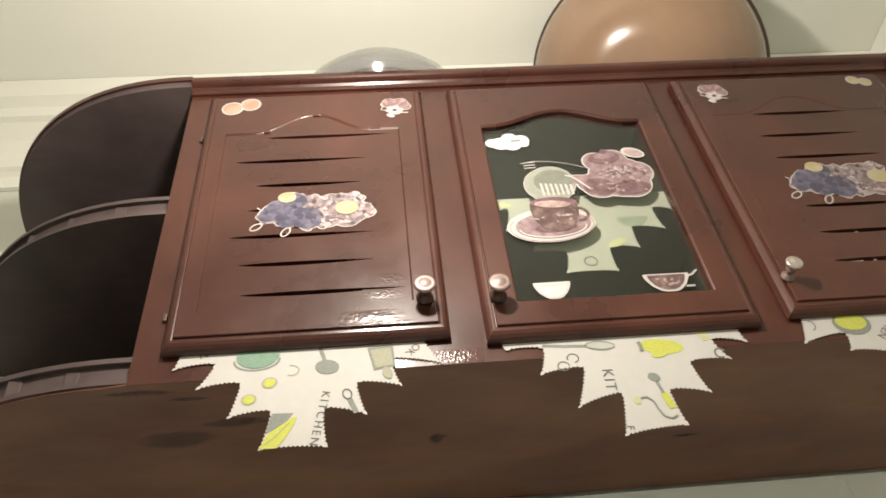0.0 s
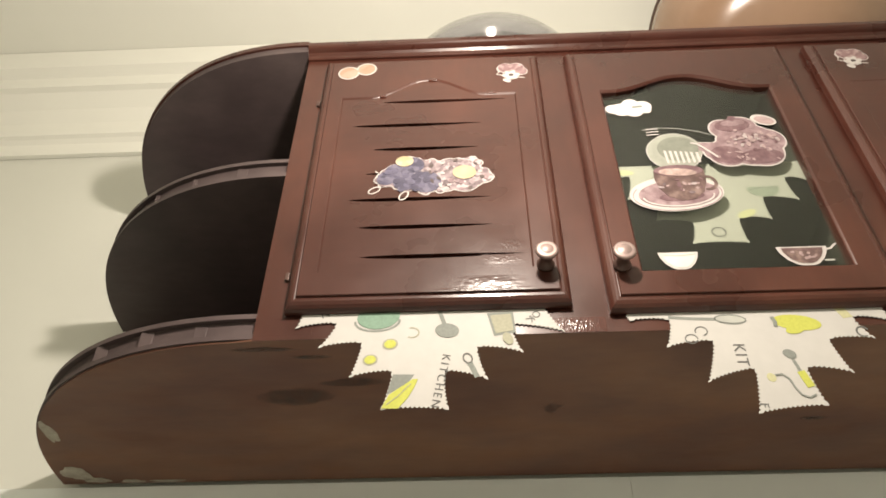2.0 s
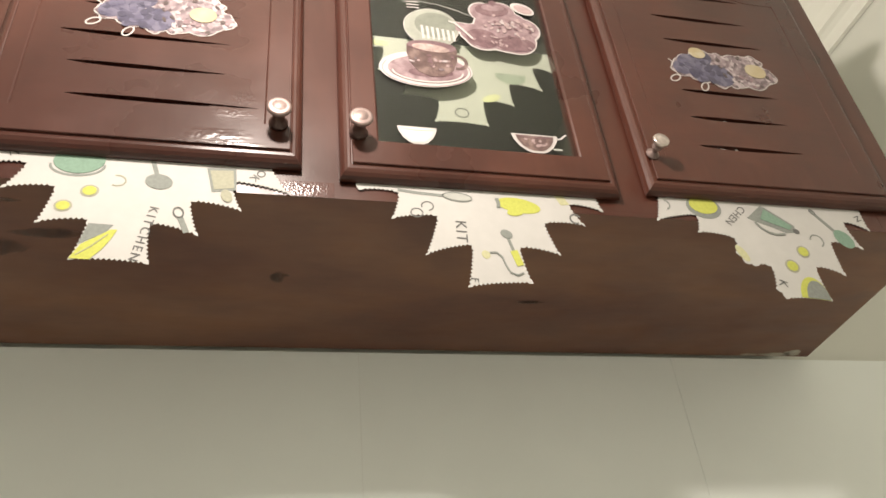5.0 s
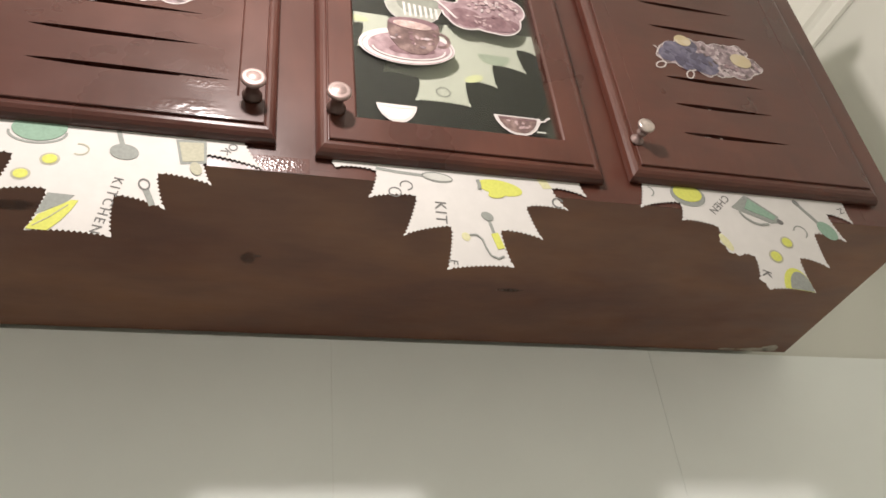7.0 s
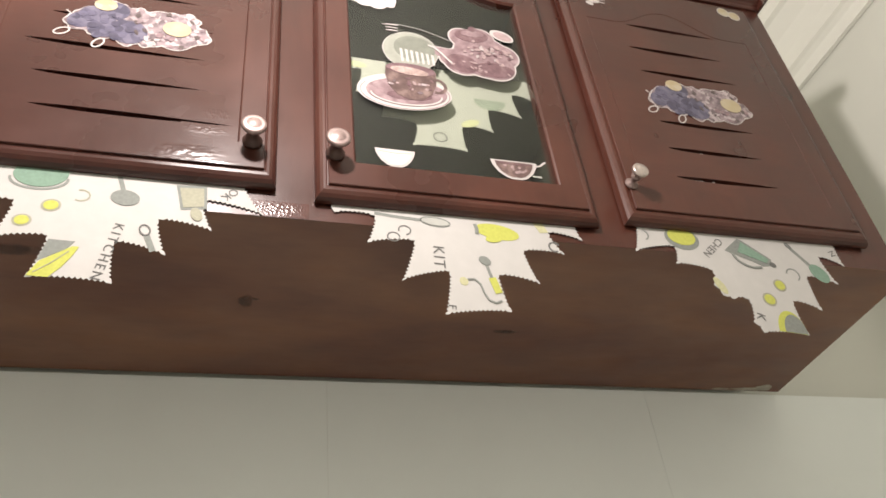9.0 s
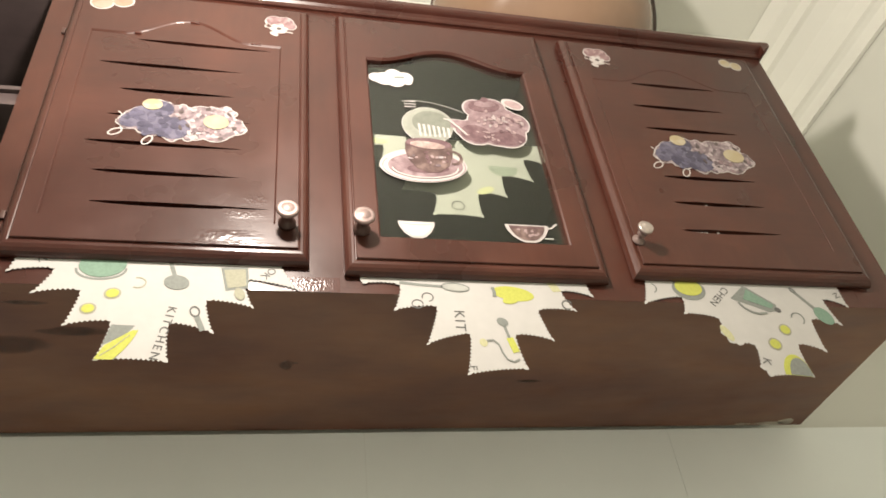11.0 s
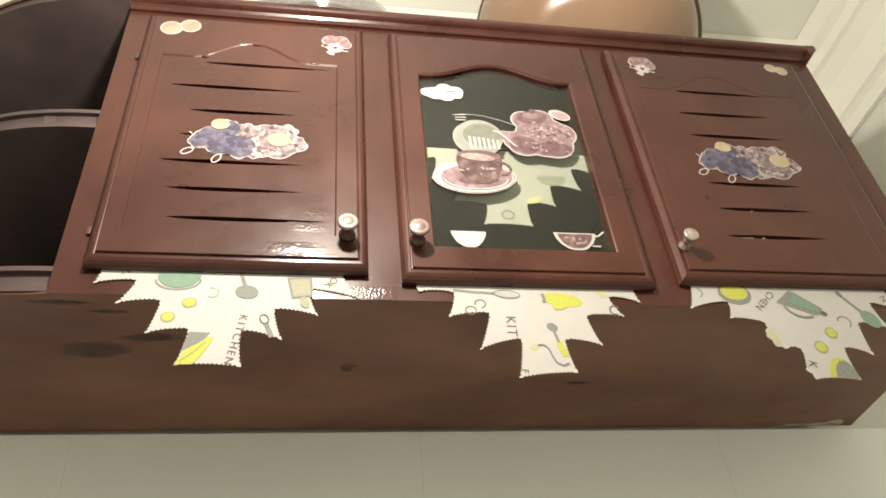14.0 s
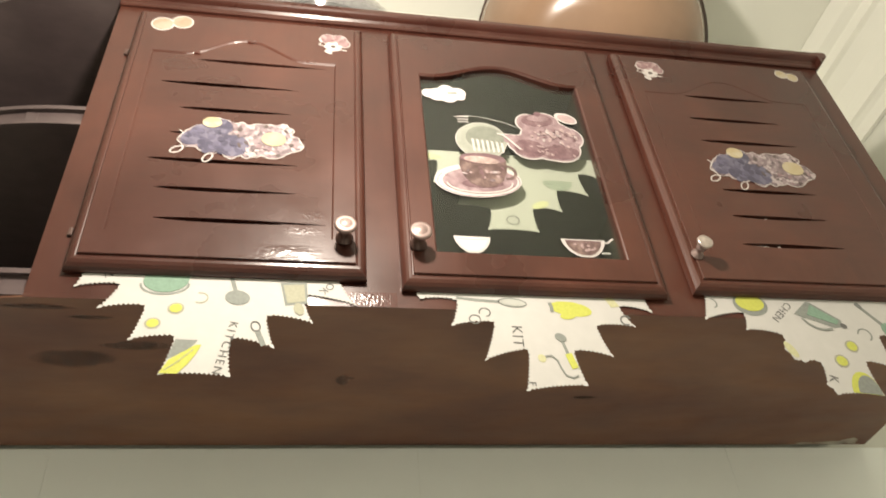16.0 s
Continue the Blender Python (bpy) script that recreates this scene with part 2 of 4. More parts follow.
top_shelf = part("end_shelf", slab(end_curve(X0, -0.017, 0.002) + [(X0, BACK)], TOP - 0.022, TOP - 0.005), BLACK, cabinet, "rounded dark top shelf at the end")
part("top_board", slab(end_curve(X0, -0.021, -0.003) + [(X0, BACK)], TOP - 0.0045, TOP + 0.007), WOOD_H, top_shelf)
end_shelf("end_shelf", 2.222, 2.264, 0.020, BLACK, "rounded dark middle shelf at the end")
part("bottom_board", slab([(X1 + 0.022, FRONT + 0.0005), (X0, FRONT + 0.0005)] + end_curve(X0, 0.003, 0.009)[1:] + [(X1 + 0.06, BACK)], LOW, LOW + 0.003), UNDER, cabinet, "worn brown underside with scuffs and chipped paint")
end_shelf("end_shelf", LOW + 0.0034, LOW + 0.046, 0.006, BLACK, "rounded dark bottom shelf at the end")
part("top_board", box(X0 + 0.001, X1, FRONT, BACK, TOP - 0.02, TOP), INSIDE, cabinet)
part("back_panel", box(X0 - 0.4, X1 - 0.02, BACK + 0.001, BACK + 0.012, LOW + 0.01, TOP - 0.022), INSIDE, cabinet)
part("side_panel", box(X1 - 0.018, X1, FRONT + 0.021, BACK, LOW + 0.009, TOP - 0.021), WOOD_V, cabinet)
part("side_panel", box(X0 + 0.001, X0 + 0.018, FRONT + 0.021, BACK, LOW + 0.009, TOP - 0.021), BLACK, cabinet)
for x in (0.115, 0.555):
    part("divider", box(x - 0.009, x + 0.009, FRONT + 0.021, BACK - 0.001, LOW + 0.03, TOP - 0.021), INSIDE, cabinet)
part("inner_floor", box(X0 + 0.019, X1 - 0.019, FRONT + 0.021, BACK - 0.001, LOW + 0.009, LOW + 0.028), INSIDE, cabinet)
INNER_Z = 2.218
part("inner_shelf", box(0.125, 0.545, 0.892, BACK - 0.001, INNER_Z - 0.018, INNER_Z), INSIDE, cabinet)

# face frame
STILES = ((X0, -0.262), (0.062, 0.168), (0.500, 0.610), (0.965, X1))
for a, b in STILES:
    part("stile", box(a, b, FRONT, FRONT + 0.02, LOW + 0.0084, TOP - 0.03), WOOD_V, cabinet)
for (_, a), (b, _) in zip(STILES, STILES[1:]):
    part("bottom_rail", box(a + 0.0001, b - 0.0001, FRONT + 0.0002, FRONT + 0.02, LOW + 0.0084, LOW + 0.062), WOOD_H, cabinet)
    part("top_rail", box(a + 0.0001, b - 0.0001, FRONT + 0.0002, FRONT + 0.02, TOP - 0.09, TOP - 0.03), WOOD_H, cabinet)
part("edge_strip", box(X0, X1 + 0.0215, FRONT, FRONT + 0.0004, LOW + 0.0002, LOW + 0.0083), WOOD_H, cabinet)
# crown moulding along the front and round the right-hand end
CROWN = [(0, 0), (0.004, 0.0), (0.0055, 0.003), (0.0065, 0.008), (0.010, 0.0125), (0.016, 0.0145), (0.0195, 0.0165), (0.0215, 0.0195), (0.022, 0.022), (0.022, 0.030), (0.0205, 0.0325), (0, 0.0325)]
zc = TOP - 0.03
part("crown_moulding", along([(X0, FRONT - 0.0005, zc), (X1 + 0.0005, FRONT - 0.0005, zc)], CROWN), WOOD_H, cabinet, "stepped crown moulding")
part("crown_moulding", along([(X1 + 0.0005, FRONT - 0.0225, zc), (X1 + 0.0005, BACK, zc)], CROWN), WOOD_H, cabinet)


# ---------------------------------------------------------------- doors
def arch(x0, x1, z_side, rise, shoulder=0.06, steps=28):
    """The cathedral top of a door panel, from left to right."""
    out = []
    for i in range(steps + 1):
        u = i / steps
        k = 0.5 - 0.5 * math.cos(2 * math.pi * min(max((u - shoulder) / (1 - 2 * shoulder), 0), 1))
        out.append((x0 + (x1 - x0) * u, z_side + rise * k))
    return out


def door_frame(x0, x1, z0, z1, px0, px1, pz0, pz1, rise, panel_label, recess=0.004, shoulder=0.06):
    """Door leaf with a rounded outer edge and an arched opening."""
    bm = bmesh.new()
    inner = arch(px0, px1, pz1, rise, shoulder)
    opening = [(px0, pz0)] + inner + [(px1, pz0)]
    outline = [(x0, z0)] + [(x0 + (x1 - x0) * i / 28, z1) for i in range(29)] + [(x1, z0)]

    def eased(k):
        """The opening grown outwards by a soft edge, wider along the arch."""
        return [(a + (-recess if i < 15 else recess) * k, b + (recess * 1.7 * k if 0 < i < n - 1 else 0)) for i, (a, b) in enumerate(opening)]

    def drawn_in(m):
        return [(min(max(a, x0 + m), x1 - m), min(max(b, z0 + m * 1.2), z1 - m)) for a, b in outline]

    n = len(opening)
    rows = []
    # from the opening over the face to the stepped groove and the rounded lip
    rings = [(opening, FRONT - 0.003), (opening, FACE + recess), (eased(0.45), FACE + recess * 0.42), (eased(1.0), FACE)]
    rings += [(drawn_in(m), FACE + d) for m, d in ((0.0166, 0.0), (0.0158, 0.0010), (0.0156, 0.0034), (0.0146, 0.0036), (0.0130, 0.0028), (0.0095, 0.0030), (0.0055, 0.0052), (0.0022, 0.0088), (0.0004, 0.0135), (0.0, 0.0165))]
    for pts, y in rings + [(outline, FRONT - 0.003)]:
        rows.append([bm.verts.new((a, y, b)) for a, b in pts])
    for r, s in zip(rows, rows[1:] + rows[:1]):
        for i in range(n):
            bm.faces.new((r[i], r[(i + 1) % n], s[(i + 1) % n], s[i]))
    return part("door", bm, WOOD_V, cabinet, panel_label)


def knob(x, z, door, bright=False):
    k = 0.78 if bright else 1.0
    stem = [(0.0125, 0.0), (0.0125, 0.003), (0.0095, 0.006), (0.0075, 0.014), (0.0085, 0.022), (0.011, 0.027)]
    if bright:
        stem = [(0.010, 0.0), (0.010, 0.002), (0.0045, 0.005), (0.0040, 0.012), (0.0075, 0.015), (0.0075, 0.018), (0.0050, 0.021), (0.008, 0.027)]
    part("knob_stem", lathe(stem, (x, FACE - 0.0005, z), "y", 24), BRASS if bright else DARKMETAL, door, "slim ringed metal stem" if bright else "dark turned stem", True)
    head = [(0.009, 0.0255), (0.0145, 0.027), (0.0160, 0.0295), (0.0155, 0.032), (0.0125, 0.034), (0.0105, 0.033), (0.008, 0.0345), (0.001, 0.0355)]
    part("knob", lathe([(r * k, h) for r, h in head], (x, FACE, z), "y", 32), BRIGHT if bright else BRASS, door, "small bright metal knob" if bright else "worn round metal knob", True)


def lens_between(x0, x1, s0, s1, z, sag, side, steps=20):
    """One long edge of a board: level, but drawn away from z by a thin lens between s0 and s1."""
    out = [(x0, z)]
    for i in range(steps + 1):
        u = i / steps
        out.append((s0 + (s1 - s0) * u, z + side * sag * math.sin(math.pi * u ** 0.75) ** 0.8))
    return out + [(x1, z)]


def louvred_door(x0, x1, z0, z1, knob_x, slits, recess, label, bright=False):
    px0, px1, pz0, pz1, rise = x0 + 0.042, x1 - 0.050, 1.992, 2.393, 0.048
    door = door_frame(x0, x1, z0, z1, px0, px1, pz0, pz1, rise, label, recess, 0.16)
    edges = [(pz0, None)] + slits + [(pz1, None)]
    y0, y1 = FACE + recess * 0.75, FRONT - 0.004
    for (za, sa), (zb, sb) in zip(edges, edges[1:]):
        low = [(px0, za), (px1, za)] if sa is None else lens_between(px0, px1, *sa, za, 0.0030, 1)
        high = arch(px0, px1, pz1, rise, 0.16) if sb is None else lens_between(px0, px1, *sb, zb, 0.0052, -1)
        part("slat", slab(low + high[::-1], y0, y1, "y"), WOOD_H, door)
    knob(knob_x, 1.994, door, bright)
    for z in (z0 + 0.07, z1 - 0.11):
        side = x0 - 0.006 if knob_x > (x0 + x1) / 2 else x1 + 0.006
        part("hinge", box(side - 0.0028, side + 0.0028, FRONT - 0.005, FRONT - 0.0005, z - 0.007, z + 0.007, 0.0012), DARKMETAL, door, "small dark hinge")
    return door


SLITS_A = [(2.020, (-0.205, 0.034)), (2.079, (-0.212, -0.010)), (2.138, (-0.231, -0.010)), (2.197, (-0.209, 0.0)), (2.256, (-0.200, -0.026)), (2.318, (-0.238, -0.018)), (2.382, (-0.190, 0.027))]
SLITS_C = [(2.022, (0.678, 0.862)), (2.083, (0.682, 0.856)), (2.143, (0.684, 0.863)), (2.204, (0.69, 0.85)), (2.266, (0.686, 0.876)), (2.327, (0.680, 0.867)), (2.3915, (0.692, 0.876))]
louvred_door(-0.302, 0.090, 1.932, 2.518, 0.058, SLITS_A, 0.0024, "dark brown slatted door with an arched panel")
louvred_door(0.574, 0.995, 1.930, 2.518, 0.593, SLITS_C, 0.0008, "dark brown slatted door with stuck-on pictures", True)
glazed = door_frame(0.138, 0.530, 1.919, 2.518, 0.190, 0.476, 1.978, 2.388, 0.038, "dark brown door with an arched glass pane", 0.003)
part("pane", slab([(0.188, 1.976)] + arch(0.188, 0.478, 2.390, 0.038) + [(0.478, 1.976)], FACE + 0.007, FACE + 0.010, "y"), PANE, glazed, "clear glass pane").visible_shadow = False
knob(0.1625, 1.989, glazed)


# ---------------------------------------------------------------- cloths
def cloth(pts, y, label, stuff=None):
    """Cloth that hangs in stepped points with pinked edges; the corners run from the top left round to the top right."""
    cx, top = (pts[0][0] + pts[-1][0]) / 2, pts[0][1]
    edge = []
    for i, (a, b) in enumerate(zip(pts, pts[1:] + pts[:1])):
        a, b = Vector(a), Vector(b)
        n = max(1, int((b - a).length / 0.0028)) if i < len(pts) - 1 else 1
        side = Vector((b - a).yx).normalized()
        side.x *= -1
        sag = 0.0 if n < 6 else 0.0024 if abs(b.x - a.x) > abs(b.y - a.y) else 0.0012
        for k in range(n):
            u = k / n
            edge.append(a.lerp(b, u) + side * (sag * math.sin(math.pi * u) + (0.0026 if k % 2 and 1 < k < n - 1 else 0.0)))
    bm = slab([tuple(p) for p in edge], y, y + 0.001, "y")
    bm.normal_update()
    bmesh.ops.triangulate(bm, faces=[f for f in bm.faces if len(f.verts) > 4], quad_method="BEAUTY", ngon_method="EAR_CLIP")
    ob = link_mesh("shelf_cloth", bm, stuff or CLOTH, (cx, y, top))
    return tagged(ob, label, "cloth", "pointed shelf cloths")


def flat(name, points, y, material, parent, label="", thick=0.0003):
    """A flat printed or stuck shape, its outline in x and z, whose face lies at y."""
    return part(name, slab(points, y, y + thick, "y"), material, parent, label)


def oval(cx, cz, rx, rz, turn=0.0, a0=0.0, a1=360.0, n=28):
    c, d = math.cos(radians(turn)), math.sin(radians(turn))
    out = []
    full = a1 - a0 >= 360
    for i in range(n if full else n + 1):
        a = radians(a0 + (a1 - a0) * i / n)
        u, v = rx * math.cos(a), rz * math.sin(a)
        out.append((cx + u * c - v * d, cz + u * d + v * c))
    return out


def stroke(name, path, wide, y, material, parent, closed=False, label=""):
    """A line of even width along a path in x and z."""
    bm, n, rows = bmesh.new(), len(path), []
    for i, p in enumerate(path):
        a, b = (path[i - 1], path[(i + 1) % n]) if closed else (path[max(i - 1, 0)], path[min(i + 1, n - 1)])
        d = Vector((b[0] - a[0], b[1] - a[1])).normalized() * wide / 2
        rows.append([bm.verts.new((p[0] + k * d.y, yy, p[1] - k * d.x)) for yy in (y, y + 0.0003) for k in (-1, 1)])
    pairs = list(zip(rows, rows[1:] + (rows[:1] if closed else [])))
    for r, s in pairs:
        for i, j in ((0, 1), (1, 3), (3, 2), (2, 0)):
            bm.faces.new((r[i], r[j], s[j], s[i]))
    if not closed:
        bm.faces.new((rows[0][0], rows[0][1], rows[0][3], rows[0][2]))
        bm.faces.new((rows[-1][0], rows[-1][2], rows[-1][3], rows[-1][1]))
    return part(name, bm, material, parent, label)


def lettering(text, cx, cz, size, turn, y, parent, spacing=1.0):
    """Printed letters centred at cx, cz, turned anticlockwise."""
    cu = bpy.data.curves.new("lettering", "FONT")
    cu.body, cu.size, cu.align_x, cu.align_y, cu.extrude, cu.space_character = text, size, "CENTER", "CENTER", 0.00012, spacing
    ob = bpy.data.objects.new("lettering", cu)
    me = bpy.data.meshes.new_from_object(ob)
    bpy.data.objects.remove(ob)
    me.transform(Matrix.Translation(Vector((cx, y, cz)) - base_of(parent)) @ Matrix.Rotation(radians(90), 4, "X") @ Matrix.Rotation(radians(turn), 4, "Z"))
    me.materials.clear()
    me.materials.append(INK)
    txt = new("lettering", me)
    txt.parent = parent
    return txt


INK = plain("grey_print_ink", (0.10, 0.10, 0.095), 0.85, 0, 0.2, 300.0)
GREY = plain("grey_print", (0.18, 0.195, 0.178), 0.85, 0, 0.15, 250.0)
TEAL = plain("green_print", (0.155, 0.245, 0.185), 0.85, 0, 0.15, 250.0)
LIME = plain("lime_print", (0.40, 0.42, 0.08), 0.85, 0, 0.12, 250.0)
KHAKI = plain("khaki_print", (0.28, 0.28, 0.21), 0.85, 0, 0.12, 250.0)
PALE = plain("pale_yellow_print", (0.41, 0.405, 0.24), 0.85, 0, 0.12, 250.0)

CY = FRONT - 0.0026
P1, P2, P3 = CY - 0.0004, CY - 0.0008, CY - 0.0012
LABEL = "white cloth printed with green and yellow kitchen tools"


def slice_of(x, z, r, c, squash=0.85):
    """A round slice of fruit with a rind."""
    flat("printed_slice", oval(x, z, r, r * squash, 10), P1, KHAKI, c, "khaki rind")
    flat("printed_slice", oval(x, z, r * 0.74, r * 0.74 * squash, 10), P2, LIME, c, "lime flesh")


def spatula(x0, z0, x1, z1, r, head, c):
    stroke("printed_handle", [(x0, z0), (x0 + (x1 - x0) * 0.8, z0 + (z1 - z0) * 0.8)], 0.0055, P1, GREY, c)
    t = math.degrees(math.atan2(z1 - z0, x1 - x0))
    flat("printed_spatula", oval(x1, z1, r, r * 0.72, t if head is TEAL else -8), P2, head, c)


# the cloth under the first slatted door
c = cloth([(-0.276, 1.948), (-0.285, 1.910), (-0.229, 1.917), (-0.251, 1.877), (-0.193, 1.884), (-0.206, 1.830), (-0.151, 1.838), (-0.163, 1.782), (-0.078, 1.780), (-0.083, 1.837), (-0.028, 1.822), (-0.041, 1.873), (0.019, 1.862), (0.005, 1.908), (0.076, 1.893), (0.046, 1.948)], CY, LABEL)
flat("printed_pot", oval(-0.173, 1.926, 0.029, 0.021, 4, 180, 360) + [(-0.146, 1.938), (-0.198, 1.938)], P2, TEAL, c, "green pot")
stroke("printed_pot_rim", oval(-0.174, 1.918, 0.030, 0.016, 2, 175, 365), 0.003, P1, GREY, c)
spatula(-0.094, 1.945, -0.080, 1.900, 0.016, GREY, c)
stroke("printed_ring", oval(-0.127, 1.898, 0.0095, 0.008, 0, -120, 110), 0.0018, P1, KHAKI, c)
slice_of(-0.155, 1.880, 0.0105, c)
slice_of(-0.180, 1.856, 0.0100, c)
flat("printed_board", [(-0.026, 1.927), (0.009, 1.929), (0.0115, 1.894), (-0.018, 1.889)], P1, GREY, c, "grey outline")
flat("printed_board", [(-0.022, 1.923), (0.006, 1.925), (0.008, 1.897), (-0.0155, 1.893)], P2, KHAKI, c, "khaki cutting board")
flat("printed_board_handle", oval(0.0, 1.884, 0.0065, 0.010, 20), P3, KHAKI, c)
lettering("KITCHEN", -0.0885, 1.8225, 0.0155, -101, P1, c, 1.32)
flat("printed_pepper", [(-0.149, 1.833), (-0.122, 1.832), (-0.130, 1.820), (-0.156, 1.803)], P1, GREY, c)
flat("printed_pepper", [(-0.162, 1.7835), (-0.141, 1.783), (-0.130, 1.797), (-0.122, 1.812), (-0.117, 1.825), (-0.124, 1.825), (-0.134, 1.817), (-0.153, 1.803)], P2, LIME, c, "lime wedge")
stroke("printed_vein", [(-0.156, 1.788), (-0.142, 1.800), (-0.126, 1.818)], 0.0012, P3, KHAKI, c)
stroke("printed_peeler", oval(-0.0535, 1.855, 0.0055, 0.0075, 20), 0.0018, P2, INK, c, True)
stroke("printed_peeler", [(-0.051, 1.848), (-0.046, 1.836), (-0.042, 1.826)], 0.007, P1, GREY, c)
lettering("OK", 0.036, 1.920, 0.015, -135, P1, c)
lettering("N", -0.246, 1.932, 0.016, 20, P1, c)

# the cloth under the glazed door
c = cloth([(0.166, 1.946), (0.159, 1.916), (0.163, 1.908), (0.215, 1.908), (0.203, 1.864), (0.264, 1.873), (0.243, 1.810), (0.305, 1.829), (0.293, 1.765), (0.379, 1.774), (0.370, 1.829), (0.425, 1.819), (0.411, 1.871), (0.470, 1.870), (0.452, 1.906), (0.502, 1.896), (0.492, 1.946)], CY, LABEL)
stroke("printed_whisk", [(0.214, 1.912), (0.240, 1.909), (0.275, 1.907)], 0.0045, P1, GREY, c)
stroke("printed_whisk", oval(0.294, 1.906, 0.020, 0.0075, -5), 0.0016, P1, GREY, c, True)
flat("printed_whisk", oval(0.294, 1.906, 0.0185, 0.006, -5), P2, plain("pale_grey_print", (0.35, 0.36, 0.33), 0.85), c)
flat("printed_mitt", oval(0.378, 1.898, 0.031, 0.0125, -8), P1, LIME, c, "lime oven mitt")
flat("printed_mitt", oval(0.372, 1.886, 0.012, 0.006, 10), P2, LIME, c)
stroke("printed_mitt_cuff", [(0.348, 1.908), (0.350, 1.900), (0.349, 1.892)], 0.005, P3, GREY, c)
flat("printed_jar", [(0.432, 1.921), (0.445, 1.922), (0.453, 1.905), (0.440, 1.903)], P1, PALE, c)
for x, z in ((0.252, 1.888), (0.237, 1.876)):
    stroke("printed_ring", oval(x, z, 0.0078, 0.0070, 0, *((0, 360) if x < 0.245 else (-80, 200))), 0.0017, P1, INK, c)
lettering("KIT", 0.293, 1.850, 0.021, -92, P1, c, 1.15)
stroke("printed_ring", oval(0.457, 1.881, 0.0075, 0.0075, 0, 20, 300), 0.0025, P1, INK, c)
stroke("printed_blender", [(0.355, 1.846), (0.360, 1.822)], 0.004, P1, GREY, c)
flat("printed_blender", oval(0.354, 1.849, 0.0085, 0.0065, -30), P2, GREY, c)
stroke("printed_blender", [(0.360, 1.823), (0.366, 1.800)], 0.010, P2, LIME, c)
stroke("printed_cord", [(0.327, 1.818), (0.336, 1.819), (0.343, 1.812), (0.346, 1.800), (0.351, 1.789), (0.360, 1.785), (0.368, 1.789)], 0.0022, P3, GREY, c)
flat("printed_plug", oval(0.322, 1.815, 0.0055, 0.0065, 20), P1, PALE, c)
lettering("F", 0.302, 1.776, 0.015, -95, P1, c)

# the cloth under the second slatted door
c = cloth([(0.597, 1.948), (0.581, 1.887), (0.647, 1.902), (0.640, 1.871), (0.696, 1.864), (0.689, 1.839), (0.698, 1.822), (0.713, 1.817), (0.738, 1.818), (0.731, 1.781), (0.741, 1.765), (0.814, 1.764), (0.811, 1.821), (0.856, 1.807), (0.856, 1.867), (0.908, 1.856), (0.894, 1.906), (0.936, 1.891), (0.935, 1.948)], CY, "white printed kitchen cloth with one side cut unevenly")
flat("printed_pot", oval(0.663, 1.917, 0.0275, 0.021, -4), P1, GREY, c, "grey rim")
flat("printed_pot", oval(0.663, 1.920, 0.0225, 0.0155, -4), P2, LIME, c, "lime pot")
lettering("CHEN", 0.710, 1.905, 0.0165, -138, P1, c, 1.1)
flat("printed_jug", [(0.758, 1.926), (0.764, 1.924), (0.804, 1.892), (0.800, 1.880), (0.786, 1.878), (0.768, 1.886), (0.742, 1.896), (0.729, 1.902)], P1, GREY, c, "grey-green jug")
flat("printed_jug", [(0.762, 1.920), (0.799, 1.891), (0.793, 1.884), (0.750, 1.901)], P2, TEAL, c)
stroke("printed_jug_handle", [(0.739, 1.895), (0.745, 1.885), (0.756, 1.877), (0.768, 1.874), (0.782, 1.876)], 0.0035, P3, GREY, c)
flat("printed_jug_spout", oval(0.803, 1.882, 0.0055, 0.0045, -30), P2, INK, c)
spatula(0.843, 1.924, 0.881, 1.873, 0.018, TEAL, c)
stroke("printed_handle", oval(0.8455, 1.921, 0.0055, 0.0032, -52), 0.0014, P2, INK, c, True)
slice_of(0.800, 1.846, 0.0105, c, 1.0)
slice_of(0.772, 1.820, 0.0112, c, 1.0)
stroke("printed_ring", oval(0.832, 1.867, 0.0105, 0.0105, 0, -60, 170), 0.0022, P1, GREY, c)
stroke("printed_ring", oval(0.600, 1.917, 0.0085, 0.0085, 0, -70, 80), 0.0020, P1, GREY, c)
flat("printed_avocado", oval(0.7895, 1.7665, 0.0225, 0.036, -6, 0, 180), P1, LIME, c)
flat("printed_avocado", oval(0.794, 1.7665, 0.0175, 0.030, -6, 0, 180), P2, GREY, c)
lettering("K", 0.745, 1.790, 0.019, -110, P1, c)
lettering("N", 0.924, 1.914, 0.015, 110, P1, c)
flat("printed_wedge", oval(0.699, 1.838, 0.0065, 0.015, 25), P1, PALE, c)

# the cloth on the shelf behind the glass; its darker white stands in for the pane's dimming
c = cloth([(0.195, INNER_Z + 0.002), (0.194, 2.195), (0.210, 2.196), (0.199, 2.144), (0.243, 2.150), (0.234, 2.098), (0.287, 2.092), (0.277, 2.048), (0.359, 2.047), (0.357, 2.100), (0.405, 2.093), (0.404, 2.142), (0.457, 2.132), (0.448, 2.184), (0.482, 2.175), (0.484, INNER_Z + 0.002)], 0.888, "white printed cloth behind the glass, the glass's dimming put into its colour", plain("glass_dimmed_cloth", (0.315, 0.315, 0.285), 0.85, 0, 0.05, 40.0, 0.15))
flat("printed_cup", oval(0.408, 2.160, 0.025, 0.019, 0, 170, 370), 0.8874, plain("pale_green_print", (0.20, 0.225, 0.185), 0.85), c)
stroke("printed_ring", oval(0.320, 2.070, 0.010, 0.009), 0.002, 0.8874, INK, c, True)
flat("printed_wedge", oval(0.200, 2.205, 0.018, 0.006, -5), 0.8874, PALE, c)
